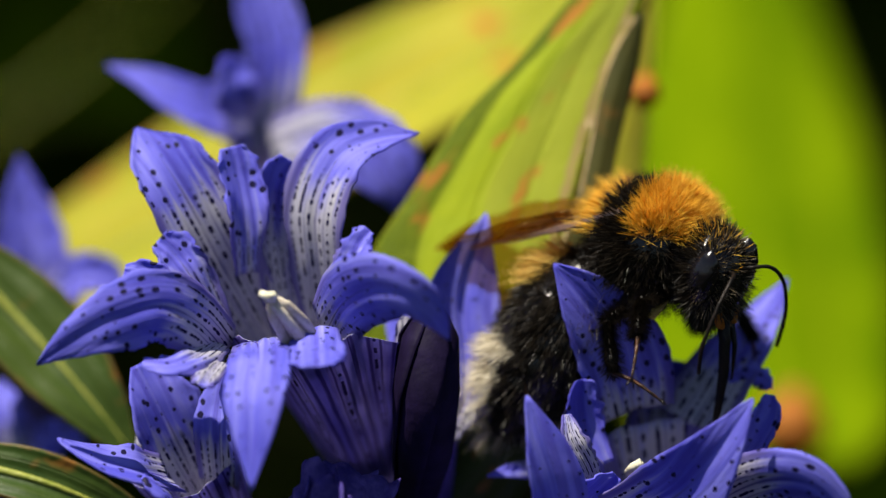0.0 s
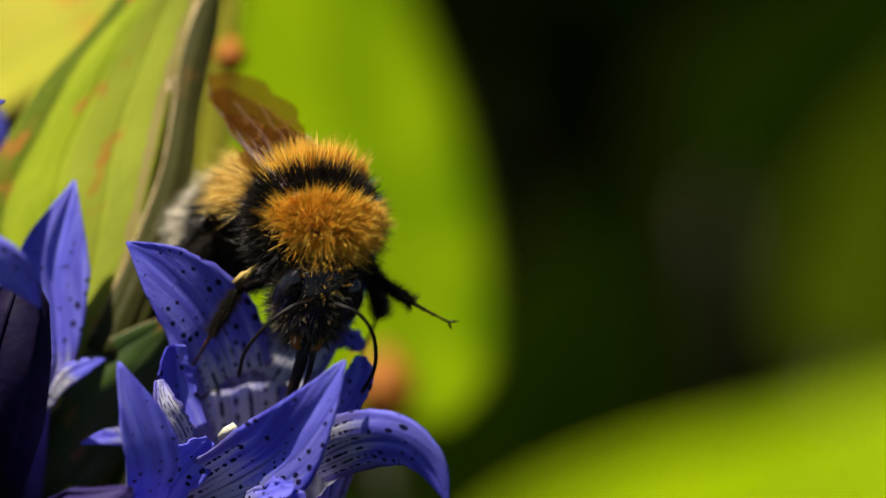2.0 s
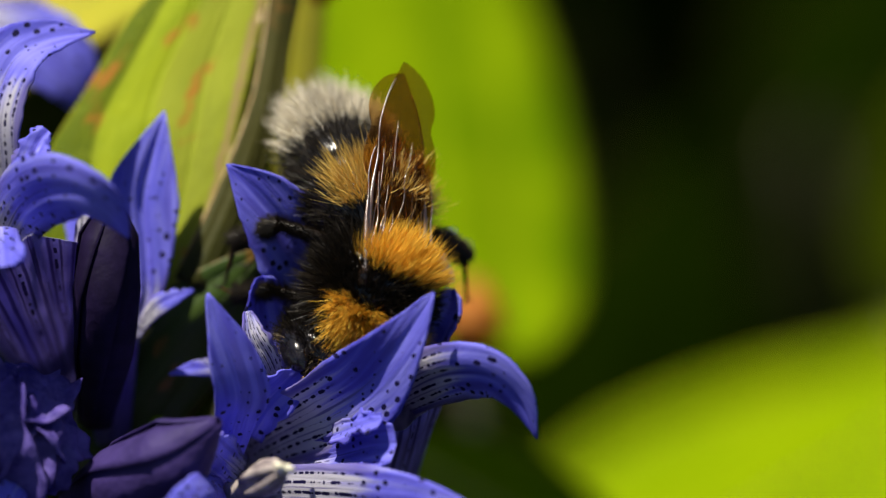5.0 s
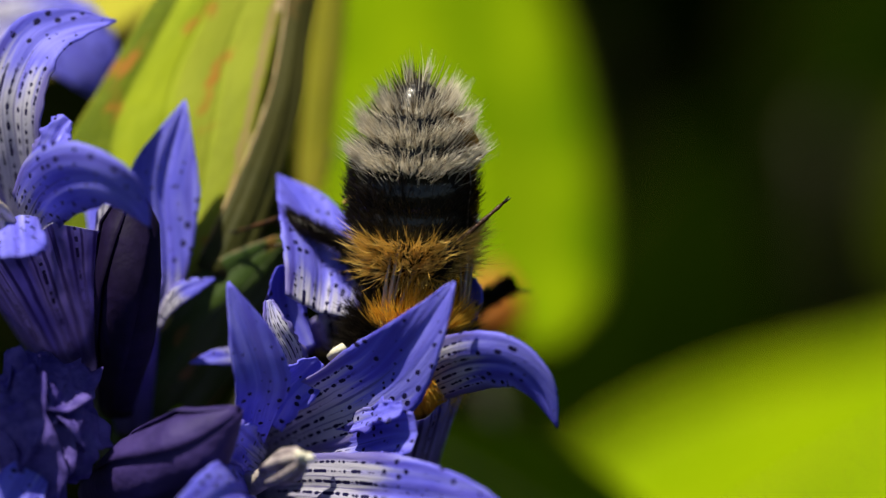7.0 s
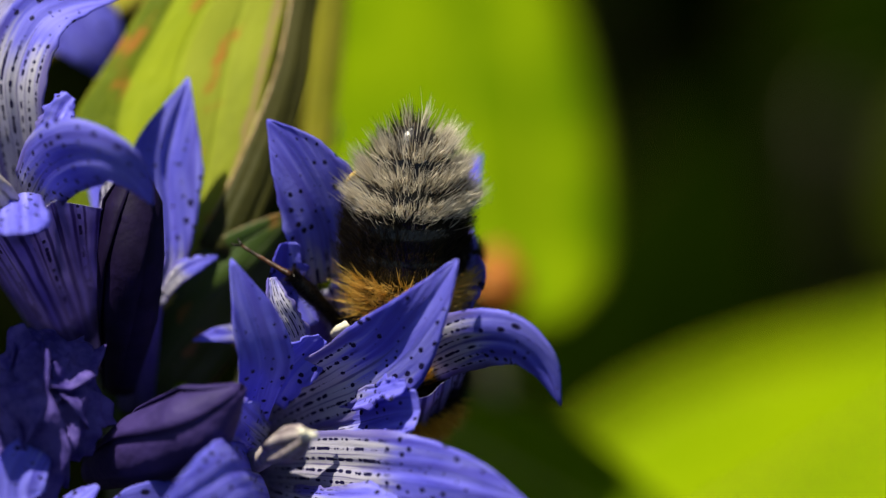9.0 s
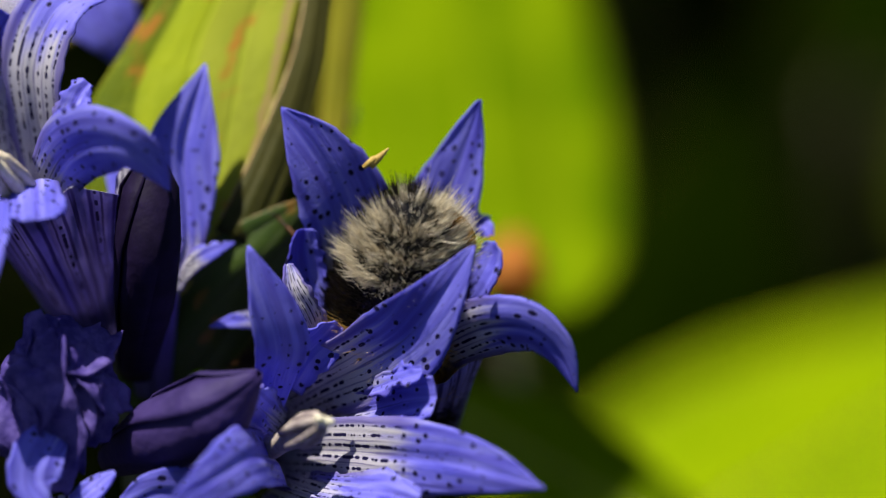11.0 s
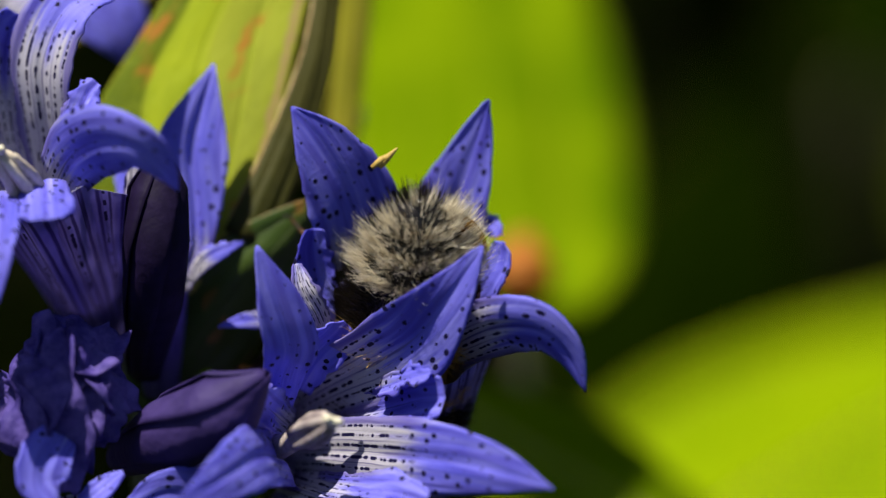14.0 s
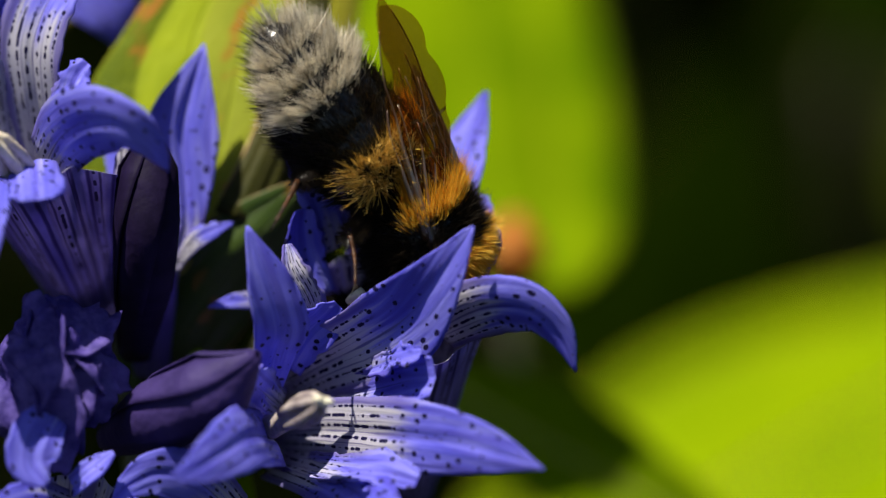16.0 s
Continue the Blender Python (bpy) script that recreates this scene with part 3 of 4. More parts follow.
petal(I, L((200, 430, 3), (199, 380, 3), (200, 330, 3), (202, 300, 3)), [6, 12, 15, 10], FRONT, "pleat", 0.2, 0.45, 0.1, 0.2, seed=53)
petal(I, L((225, 430, 9), (215, 350, 9), (205, 270, 10), (190, 210, 10)), [20, 40, 40, 2], FRONT, s0=0.45, seed=54)

# flowers out of focus behind
D = blossom(P(0, 150, 36), "pale violet gentian flower out of focus")
throat(D, P(20, 190, 36), 1.2, P(-45, -20, 27), 2.6, 0.1)
petal(D, L((-46, 20, 26), (-34, -90, 25), (-36, -190, 25), (-66, -270, 25), (-92, -350, 25)), [50, 46, 56, 48, 4], (0.2, 0.3, -1), s0=0.42, seed=61)
petal(D, L((-80, -40, 24), (-170, -66, 22), (-260, -110, 22), (-333, -138, 22)), [62, 50, 28, 2], (0, 0.5, -1), s0=0.5, seed=62)
petal(D, L((-40, 10, 24), (50, -20, 22), (130, 2, 21), (180, 60, 21), (212, 130, 22)), [60, 74, 74, 56, 3], (0, 0.3, -1), s0=0.40, s1=0.9, seed=63, cup=-0.1)
petal(D, L((-90, -40, 23), (-104, -90, 21), (-108, -130, 21), (-104, -156, 21)), [30, 36, 34, 16], (0, 0.5, -1), "pleat", 0.5, 0.8, 0.2, 0.3, seed=64)
petal(D, L((-100, 60, 24), (-150, 120, 22), (-170, 200, 22)), [50, 50, 3], (0, 0.5, -1), s0=0.4, seed=65)
E = blossom(P(-420, 480, 36), "violet gentian flower out of focus in the shade")
throat(E, P(-420, 480, 36), 1.2, P(-455, 300, 28), 2.6, 0.1)
petal(E, L((-450, 330, 27), (-462, 220, 26), (-472, 120, 26), (-488, 28, 26)), [78, 76, 48, 3], (0.1, 0.4, -1), s0=0.42, s1=0.9, seed=66)
petal(E, L((-440, 290, 25), (-385, 240, 24), (-330, 238, 24), (-296, 268, 24)), [48, 42, 32, 3], (0, 0.5, -1), s0=0.46, seed=67)
petal(E, L((-490, 290, 25), (-560, 250, 24), (-640, 260, 24)), [50, 44, 3], (0, 0.5, -1), s0=0.46, seed=68)
petal(E, L((-460, 320, 24), (-450, 380, 21), (-430, 440, 20)), [50, 46, 3], (0, 0.6, -1), s0=0.46, seed=69)
G = blossom(P(-470, 760, 28), "violet gentian flower low in the shade, out of focus")
throat(G, P(-470, 760, 28), 1.0, P(-470, 580, 20), 2.2, 0.1)
petal(G, L((-480, 580, 19), (-440, 540, 17), (-400, 525, 17), (-360, 540, 17)), [45, 46, 36, 3], (0, 0.6, -1), s0=0.44, seed=70)
petal(G, L((-490, 600, 19), (-500, 540, 18), (-520, 480, 18), (-530, 430, 19)), [55, 60, 50, 20], (0, 0.5, -1), s0=0.3, s1=0.8, seed=71)


def crumpled(at, wide, tall, label, count=11, seed=1):
    """A withered flower: a knot of folded petals, each a curved patch that lies over the others."""
    rnd = random.Random(seed)
    root = tagged(new("withered_flower"), label, "flower", "gentian flowers")
    root.location = at
    for i in range(count):
        turn = rnd.uniform(0, 2 * math.pi)
        tip = rnd.uniform(-0.5, 0.95)
        mid = Vector((math.cos(turn) * math.sqrt(1 - tip * tip), math.sin(turn) * math.sqrt(1 - tip * tip), tip))
        if mid.y > 0.3:
            mid.y *= -1
        a = mid.cross(Vector((0.1, 0.2, 0.97))).normalized()
        b = mid.cross(a).normalized()
        spin = rnd.uniform(-0.8, 0.8)
        a, b = a * math.cos(spin) + b * math.sin(spin), b * math.cos(spin) - a * math.sin(spin)
        lay = 0.72 + 0.022 * i
        grid, rel, mm = [], [], []
        for k in range(17):
            q = k / 16
            row = []
            for j in range(13):
                v = -1 + 2 * j / 12
                w = 0.85 * math.sin(math.pi * (0.12 + 0.83 * q)) ** 0.7
                d = (mid + a * (v * w) + b * ((0.5 - q) * 1.9)).normalized()
                r = lay + 0.30 * noise.noise(d * 2.6) + 0.10 * noise.noise(d * 6.0) + 0.03 * noise.noise(d * 4.0 + Vector((i * 5.0, 0, 0))) + 0.22 * max(0, q - 0.7) + 0.14 * abs(v) ** 4 + 0.04 * math.sin(v * 7 + i)
                p = RIGHT * (d.x * wide * r) + AWAY * (d.y * wide * 0.85 * r) + UPWARD * (d.z * tall * r)
                row.append(tuple(p * MM))
                rel.append((0.5 + v / 2, 0.44 + 0.30 * q))
                mm.append((v * w * wide + i * 9, q * tall * 1.7))
            grid.append(row)
        sheet("petal", np.array(grid), rel, mm, 0.12 * MM, [PETAL_WORN_SHADED, PETAL_WORN_SHADED], root)
    return root


crumpled(P(95, 730, -2), 3.5, 4.4, "withered crumpled violet gentian flower half closed", 19, 6)
H = blossom(P(90, 1120, 6), "violet-blue gentian flower low on the stem")
throat(H, P(90, 1120, 6), 1.2, P(120, 950, -1), 3.0, 0.2)
petal(H, L((74, 770, -5), (52, 810, -6.5), (42, 858, -7), (66, 897, -7)), [34, 50, 44, 5], (0.1, 0.0, -1), s0=0.62, seed=81, cup=-0.1)
petal(H, L((110, 900, -4), (135, 878, -5), (160, 858, -5), (184, 838, -5)), [20, 24, 20, 4], (0, 0.5, -1), s0=0.6, seed=82)
petal(H, L((400, 950, -1), (340, 896, -3), (270, 876, -4), (215, 896, -4), (182, 925, -4)), [40, 52, 44, 26, 3], (0, 0.2, -1), s0=0.46, seed=83, cup=-0.1)
petal(H, L((120, 950, -2), (60, 930, -5), (0, 950, -7), (-60, 990, -8)), [50, 50, 40, 3], (0, 0.6, -1), s0=0.42, seed=84)
petal(H, L((160, 960, -2), (200, 960, -5), (240, 1000, -7)), [50, 46, 3], (0, 0.6, -1), s0=0.42, seed=85)
bud([P(222, 665, 8), P(235, 540, 3), P(240, 430, 1), P(246, 340, 1), P(250, 268, 1)], [0.8, 1.5, 1.72, 1.5, 0.25], "dark violet gentian bud with the shade put into its colour", BUD_SHADED)
# Bud added in front of the sideways flower's tube to give its shaded look.
bud([P(180, 815, 4), P(270, 770, -2), P(365, 725, -5), P(440, 665, -6)], [0.9, 2.0, 2.0, 0.2], "dull violet bud added over a flower's tube, shade in its colour", BUD_DULL_SHADED)


# ---- leaves ----
def leaf(points, width, side, mats, label, fold=0.25, wave=0.1, seed=1, name="leaf", rib=True, worn=False, widths=None, skew=False):
    """A lance-shaped leaf along points; side: its sideways direction; width: half width in mm; fold: how far the halves rise."""
    line = spline(points, 40)
    given = [p.x * K * MM for p in spline([(w, 0, 0) for w in widths], 40)] if widths else None
    NV = 21
    grid, rel, mm = [], [], []
    dist = 0.0
    for k, c in enumerate(line):
        f = k / 40
        t = (line[min(k + 1, 40)] - line[max(k - 1, 0)]).normalized()
        sd = side if skew else (side - t * side.dot(t)).normalized()
        nm = t.cross(sd).normalized()
        if k:
            dist += (c - line[k - 1]).length / MM
        w = width * MM * max(0.02, math.sin(math.pi * (0.06 + 0.94 * f) ** 0.75) ** 0.8) if given is None else given[k]
        row = []
        for j in range(NV):
            v = -1 + 2 * j / (NV - 1)
            h = fold * abs(v) * w
            h += w * wave * (noise.noise(Vector((v * 1.5 + seed, f * 5, seed * 3.0))) + 0.35 * math.cos(v * math.pi * 4) * (1 - f * 0.5))
            row.append(tuple(c - line[0] + sd * (w * v) + nm * h))
            rel.append((0.5 + v / 2, f))
            mm.append((v * w / MM + seed * 31, dist))
        grid.append(row)
    ob = sheet(name, np.array(grid), rel, mm, 0.25 * MM, [mats, mats])
    ob.location = line[0]
    g = np.array(grid)
    if rib:
        tube("midrib", [Vector(g[k, 10]) for k in range(0, 40, 2)], [max(0.08, 0.28 * (1 - k / 42)) * MM for k in range(0, 40, 2)], RIB, ob, 8)
    else:
        tube("dry_edge", [Vector(g[k, 0]) for k in range(1, 40)], [(0.16 + 0.10 * noise.noise(Vector((k * 0.7, 0, 0)))) * MM for k in range(1, 40)], DRY, ob, 8)
    if worn:
        line = [Vector(g[k, 19]).lerp(Vector(g[k, 20]), 0.3 + 0.5 * noise.noise(Vector((k * 0.9, 3, 0)))) for k in range(2, 39)]
        tube("dry_edge", line, [(0.26 + 0.20 * noise.noise(Vector((k * 1.3, 7, 0)))) * MM for k in range(2, 39)], DRY, ob, 8)
    return tagged(ob, label, "leaf", "leaves")


near_leaf = leaf([P(275, 540, 9), P(289, 468, 9.5), P(297, 350, 10.2), P(312, 190, 11.2), P(333, 83, 12), P(381, -19, 12.6), P(439, -134, 13.3), P(499, -216, 13.8), P(552, -298, 14.3), P(640, -430, 15)],
                 4.3, W(0.87, 0.5, 0.05), LEAF_NEAR, "upright yellow-green lance-shaped leaf with brown curled rim", 0.06, 0.018, 2, worn=True,
                 widths=(40, 110, 180, 222, 230, 205, 178, 130, 95, 30), skew=True)
rolled_leaf = leaf([P(405, 430, 8.8), P(474, 275, 10), P(526, 120, 11), P(548, 0, 11.8), P(566, -90, 12.4), P(588, -170, 13), P(611, -245, 13.4)], 0.85, W(1, 0.35, 0.3), LEAF_ROLL_SHADED,
                   "narrow rolled leaf margin with brown edges, its shade put into the dark colour", 0.3, 0.1, 31, rib=False, widths=(44, 36, 26, 21, 24, 20, 3))
leaf([P(-560, 340, 50), P(-200, 140, 48), P(150, -60, 46), P(480, -250, 44), P(760, -430, 44)], 7.2, W(0.4, 0.85, 0.5), LEAF_YELLOW,
     "yellowing gentian leaf with orange blotches, out of focus", 0.2, 0.1, 4)
leaf([P(884, 550, 80), P(845, 380, 90), P(812, 60, 105), P(780, -250, 120), P(765, -600, 135)], 10.1, W(1, 0.02, 0.1), LEAF_BRIGHT,
     "broad bright green sunlit leaf, out of focus", 0.12, 0.06, 6)
leaf([P(560, 330, 30), P(585, 100, 30), P(610, -120, 30), P(640, -300, 30)], 1.0, W(1, 0.1, 0.2), LEAF_YELLOW,
     "narrow pale leaf with orange tip, out of focus", 0.2, 0.1, 7)
leaf([P(860, 1150, 190), P(1250, 950, 195), P(1650, 715, 205), P(2150, 395, 215)], 16.5, W(0.25, 0.65, 0.7), LEAF_SUNNY,
     "large bright green leaf in the sun, out of focus", 0.1, 0.06, 8)
leaf([P(760, 720, 60), P(960, 830, 60), P(1130, 925, 60), P(1380, 1060, 60)], 4.0, W(-0.4, 1, 0.3), LEAF_BRIGHT,
     "mid-green leaf below the flowers, out of focus", 0.2, 0.1, 9)
leaf([P(1700, 460, 250), P(1780, 280, 255), P(1870, 60, 260), P(1950, -150, 265)], 9, W(1, 0.3, 0.2), LEAF_SHADED_DIM,
     "dim green leaf with shade in its colour, out of focus", 0.2, 0.1, 10)
leaf([P(1040, 800, 250), P(1130, 600, 255), P(1230, 380, 262), P(1320, 120, 270)], 13, W(1, 0.3, 0.2), LEAF_SHADED_DARK,
     "dark green leaf behind with shade in its colour, out of focus", 0.2, 0.1, 21)
leaf([P(-700, 120, 150), P(-480, -60, 150), P(-250, -260, 155), P(-60, -480, 160)], 12, W(0.6, 0.7, 0.4), LEAF_SHADED_DARK,
     "dim brownish green leaf behind with shade in its colour, out of focus", 0.2, 0.1, 25)
leaf([P(1480, 160, 290), P(1600, -20, 295), P(1760, -200, 300), P(1950, -420, 305)], 15, W(0.8, 0.5, 0.1), LEAF_SHADED_DARK,
     "olive green leaf behind with shade in its colour, out of focus", 0.2, 0.1, 22)
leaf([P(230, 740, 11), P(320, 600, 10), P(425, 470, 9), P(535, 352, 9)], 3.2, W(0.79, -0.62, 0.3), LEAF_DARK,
     "dark green leaf between the flowers, shade partly in its colour", 0.3, 0.1, 12)
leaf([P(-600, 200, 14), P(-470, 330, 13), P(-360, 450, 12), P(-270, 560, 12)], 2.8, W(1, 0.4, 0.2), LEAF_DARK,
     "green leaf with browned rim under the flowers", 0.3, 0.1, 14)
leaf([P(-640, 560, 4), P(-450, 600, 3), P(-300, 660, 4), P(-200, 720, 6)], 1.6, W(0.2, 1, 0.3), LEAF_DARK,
     "dark narrow leaf edge, shade partly in its colour", 0.3, 0.1, 15)
leaf([P(420, 1000, 10), P(370, 820, 9), P(340, 700, 6), P(332, 655, 6)], 1.4, W(1, 0, 0.3), LEAF_BRIGHT,
     "small leaf tip beside the stem", 0.3, 0.1, 16)

# ---- stems ----
stem_a = tube("stem", spline([P(190, 520, 22), P(215, 660, 14), P(235, 820, 13), P(240, 1200, 16), P(200, 3000, 40), (-0.05, 0.02, -0.02)], 40),
              [1.3 * MM] * 41, STEM, None, 12)
tagged(stem_a, "dark green gentian stem that carries the flowers", "stem")


def stalk(a, b, label, r=1.0):
    """A thin stem from a leaf's foot down to the ground."""
    line = spline([a, a.lerp(b, 0.3) + Vector((0.004, 0.01, 0.01)), a.lerp(b, 0.7), b], 24)
    return tagged(tube("stem", line, [r * MM * (0.8 + 0.5 * k / 24) for k in range(25)], STEM, None, 10), label, "stem", "stems")


stalk(P(882, 560, 80), Vector((0.02, 0.10, -0.02)), "thin green stem of a broad leaf", 0.8)
stalk(P(860, 1150, 190), Vector((0.0, 0.16, -0.02)), "green stem behind the flowers")
stalk(P(1700, 465, 250), Vector((0.05, 0.22, -0.02)), "green stem in the shade")
stalk(P(1040, 805, 250), Vector((0.02, 0.26, -0.02)), "green stem in the shade")
stalk(P(-700, 120, 150), Vector((-0.05, 0.15, -0.02)), "green stem in the shade")
stalk(P(1480, 165, 290), Vector((0.06, 0.3, -0.02)), "green stem in the shade")
stalk(P(560, 332, 30), P(240, 1300, 17), "thin green stalk of a narrow leaf", 0.5)


def bract(at, size, label):
    """A withered rolled bract: a dented cone of dry tissue."""
    line = [at + W(0.15, 1, 0.1) * (k / 10 - 0.5) * size * 2.4 * MM for k in range(11)]
    rad = [size * MM * (0.15 + math.sin(math.pi * (k / 10) ** 0.8) * (0.9 + 0.15 * math.sin(k * 2.1))) for k in range(11)]
    return tagged(tube("withered_bract", line, rad, ORANGE, None, 14), label, "bract")


bract(P(888, 482, 62), 2.2, "withered orange-brown bract on a leaf, out of focus")
bract(P(622, -105, 27), 0.95, "pale orange withered leaf tip, out of focus")

# ---- ground and shrub ----
bm = bmesh.new()
bmesh.ops.create_grid(bm, x_segments=60, y_segments=60, size=40)
for v in bm.verts:
    v.co.z = 0.02 * noise.noise(v.co * 1.3)
me = bpy.data.meshes.new("ground")
bm.to_mesh(me), bm.free()
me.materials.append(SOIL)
tagged(new("ground", me), "bare soil with the shade put into its near-black colour", "ground", kind="structure")


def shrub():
    """A dense dark shrub behind the flowers: many small leaves, hollow and black inside; deep shade is put into their
    colour.
    """
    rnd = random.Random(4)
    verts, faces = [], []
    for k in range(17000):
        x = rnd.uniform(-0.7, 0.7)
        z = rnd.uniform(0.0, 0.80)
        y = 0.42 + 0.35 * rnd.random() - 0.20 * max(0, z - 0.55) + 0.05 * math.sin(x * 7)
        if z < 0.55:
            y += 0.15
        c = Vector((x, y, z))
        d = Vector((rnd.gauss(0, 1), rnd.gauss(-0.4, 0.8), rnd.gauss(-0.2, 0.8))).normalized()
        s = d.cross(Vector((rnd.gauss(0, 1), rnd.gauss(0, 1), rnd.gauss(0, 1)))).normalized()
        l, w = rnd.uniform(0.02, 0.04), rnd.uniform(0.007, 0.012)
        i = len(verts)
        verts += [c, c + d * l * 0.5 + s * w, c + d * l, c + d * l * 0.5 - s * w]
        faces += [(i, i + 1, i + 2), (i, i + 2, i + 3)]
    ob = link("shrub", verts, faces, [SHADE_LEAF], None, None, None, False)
    return tagged(ob, "dense dark green shrub with deep shade put into its leaf colour", "shrub", kind="stuff")


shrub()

# ---- dry anther tips on the visited flower ----
for dx, lean in ((0, 0.75), (14, 0.45)):
    base_at = P(624 + dx, 300, 2.2)
    tagged(tube("dry_anther", [base_at, base_at + W(lean, 0.6, -0.1) * 0.7 * MM, base_at + W(lean, 0.5, -0.1) * 1.5 * MM], [0.14 * MM, 0.22 * MM, 0.05 * MM], STAMEN_DRY, None, 7),
           "small dry yellow anther tip on a petal", "anther", "dry anthers")


# ---- bumblebee ----
def lathe(profile, x, sy=1.0, sz=1.0):
    return np.interp(x, [p[0] for p in profile], [p[1] for p in profile])


def body(name, profile, mat, parent, sy=1.0, sz=1.0, rings=26, sides=24, ridge=0.0):
    """A rounded body along x from a radius profile in mm."""
    x0, x1 = profile[0][0], profile[-1][0]
    verts, faces = [], []
    for i in range(rings + 1):
        f = 0.5 - 0.5 * math.cos(math.pi * i / rings)
        x = x0 + (x1 - x0) * f
        r = max(0.02, lathe(profile, x)) * (1 - ridge * (0.5 + 0.5 * math.cos(x * 3.6)) ** 6)
        for k in range(sides):
            w = 2 * math.pi * k / sides
            verts.append(Vector((x, r * math.cos(w) * sy, r * math.sin(w) * sz)) * MM)
    for i in range(rings):
        for k in range(sides):
            l = (k + 1) % sides
            faces.append((i * sides + k, i * sides + l, (i + 1) * sides + l, (i + 1) * sides + k))
    faces.append(tuple(range(sides))[::-1])
    faces.append(tuple(rings * sides + k for k in range(sides)))
    return link(name, verts, faces, [mat], parent)


def fur(name, profile, count, length, lean, accept, mat, parent, sy=1.0, sz=1.0, seed=1, width=0.021):
    """Hairs that stand on a body: thin bent blades, leaning back. accept(x, w) gives the share of hairs that grow there."""
    rnd = random.Random(seed)
    x0, x1 = profile[0][0], profile[-1][0]
    rmax = max(p[1] for p in profile)
    verts, faces = [], []
    made = 0
    for _ in range(count * 12):
        if made >= count:
            break
        x = x0 + (x1 - x0) * rnd.random()
        r = float(lathe(profile, x))
        if rnd.random() > (r + 0.25) / (rmax + 0.25):
            continue
        w = rnd.uniform(0, 2 * math.pi)
        if rnd.random() > accept(x, math.sin(w)):
            continue
        made += 1
        slope = float(lathe(profile, x + 0.15) - lathe(profile, x - 0.15)) / 0.3
        if x > x1 - 0.3 or x < x0 + 0.3:
            slope = (-3 if x > x1 - 0.3 else 3)
        c = Vector((x, r * math.cos(w) * sy, r * math.sin(w) * sz))
        n = Vector((-slope, math.cos(w), math.sin(w))).normalized()
        tuft = noise.noise_vector(c * 2.3 + Vector((seed * 3.1, 0, 0)))
        d = (n + Vector((lean, 0, 0)) + tuft * 0.55 + Vector((rnd.gauss(0, 0.16), rnd.gauss(0, 0.16), rnd.gauss(0, 0.16)))).normalized()
        l = length * rnd.choice((0.55, 0.75, 0.95, 1.05, 1.3)) * rnd.uniform(0.85, 1.15) * (1 + 0.35 * tuft.x)
        side = d.cross(Vector((rnd.gauss(0, 1), rnd.gauss(0, 1), rnd.gauss(0, 1)))).normalized() * width * rnd.uniform(0.7, 1.3)
        bend = Vector((lean * 0.35, 0, -0.06)) * l
        m = c + d * l * 0.55 + bend * 0.3
        e = c + d * l + bend
        i = len(verts)
        verts += [(c - side) * MM, (c + side) * MM, (m + side * 0.8) * MM, (m - side * 0.8) * MM, e * MM]
        faces += [(i, i + 1, i + 2, i + 3), (i + 3, i + 2, i + 4)]
    return link(name, verts, faces, [mat], parent, None, None, False)


def step(x, a, b):
    return min(1.0, max(0.0, (x - a) / (b - a)))


bee = tagged(new("bumblebee"), "furry bumblebee with yellow, black and white bands", "bumblebee")

THORAX = [(-3.1, 0.5), (-2.9, 1.4), (-2.2, 2.5), (-1.0, 3.1), (0.2, 3.25), (1.4, 3.0), (2.4, 2.2), (2.9, 1.3), (3.1, 0.5)]
thorax = body("thorax", THORAX, CUTICLE, bee, 1.0, 0.95)
fur("collar_fur", THORAX, 7000, 1.35, -0.10, lambda x, u: step(x, 0.55, 1.0) * step(u, 0.30, 0.66), FUR_YELLOW, thorax, 1, 0.95, 1)
fur("back_band_fur", THORAX, 4600, 1.05, -0.25, lambda x, u: step(x, -1.55, -1.1) * (1 - step(x, 0.55, 1.05)) * step(u, -0.3, 0.1), FUR_BLACK, thorax, 1, 0.95, 2)
fur("rear_fur", THORAX, 4600, 1.4, -0.45, lambda x, u: (1 - step(x, -1.6, -1.1)) * step(u, 0.35, 0.6), FUR_YELLOW, thorax, 1, 0.95, 3)
fur("breast_fur", THORAX, 6000, 1.2, -0.1, lambda x, u: 1 - step(u, 0.15, 0.6), FUR_BLACK, thorax, 1, 0.95, 4)

ABDOMEN = [(-12.4, 0.3), (-12.0, 0.95), (-10.8, 1.95), (-8.9, 2.85), (-6.5, 3.35), (-4.0, 3.38), (-1.8, 2.85), (-0.6, 1.9), (0.0, 1.0)]
abdomen = body("abdomen", ABDOMEN, CUTICLE, bee, 1.0, 0.92, 60, 28, 0.05)
fur("front_band_fur", ABDOMEN, 3400, 1.6, -0.55, lambda x, u: step(x, -3.8, -3.2) * (1 - step(x, -1.5, -1.1)) * step(u, 0.1, 0.45), FUR_PALE, abdomen, 1, 0.92, 5)
fur("dark_band_fur", ABDOMEN, 4600, 0.80, -0.75, lambda x, u: max(step(x, -7.6, -6.7) * (1 - step(x, -3.8, -3.2)), step(x, -1.5, -1.1)) * (1 - 0.75 * step(u, 0.86, 0.95)), FUR_BLACK, abdomen, 1, 0.92, 6)
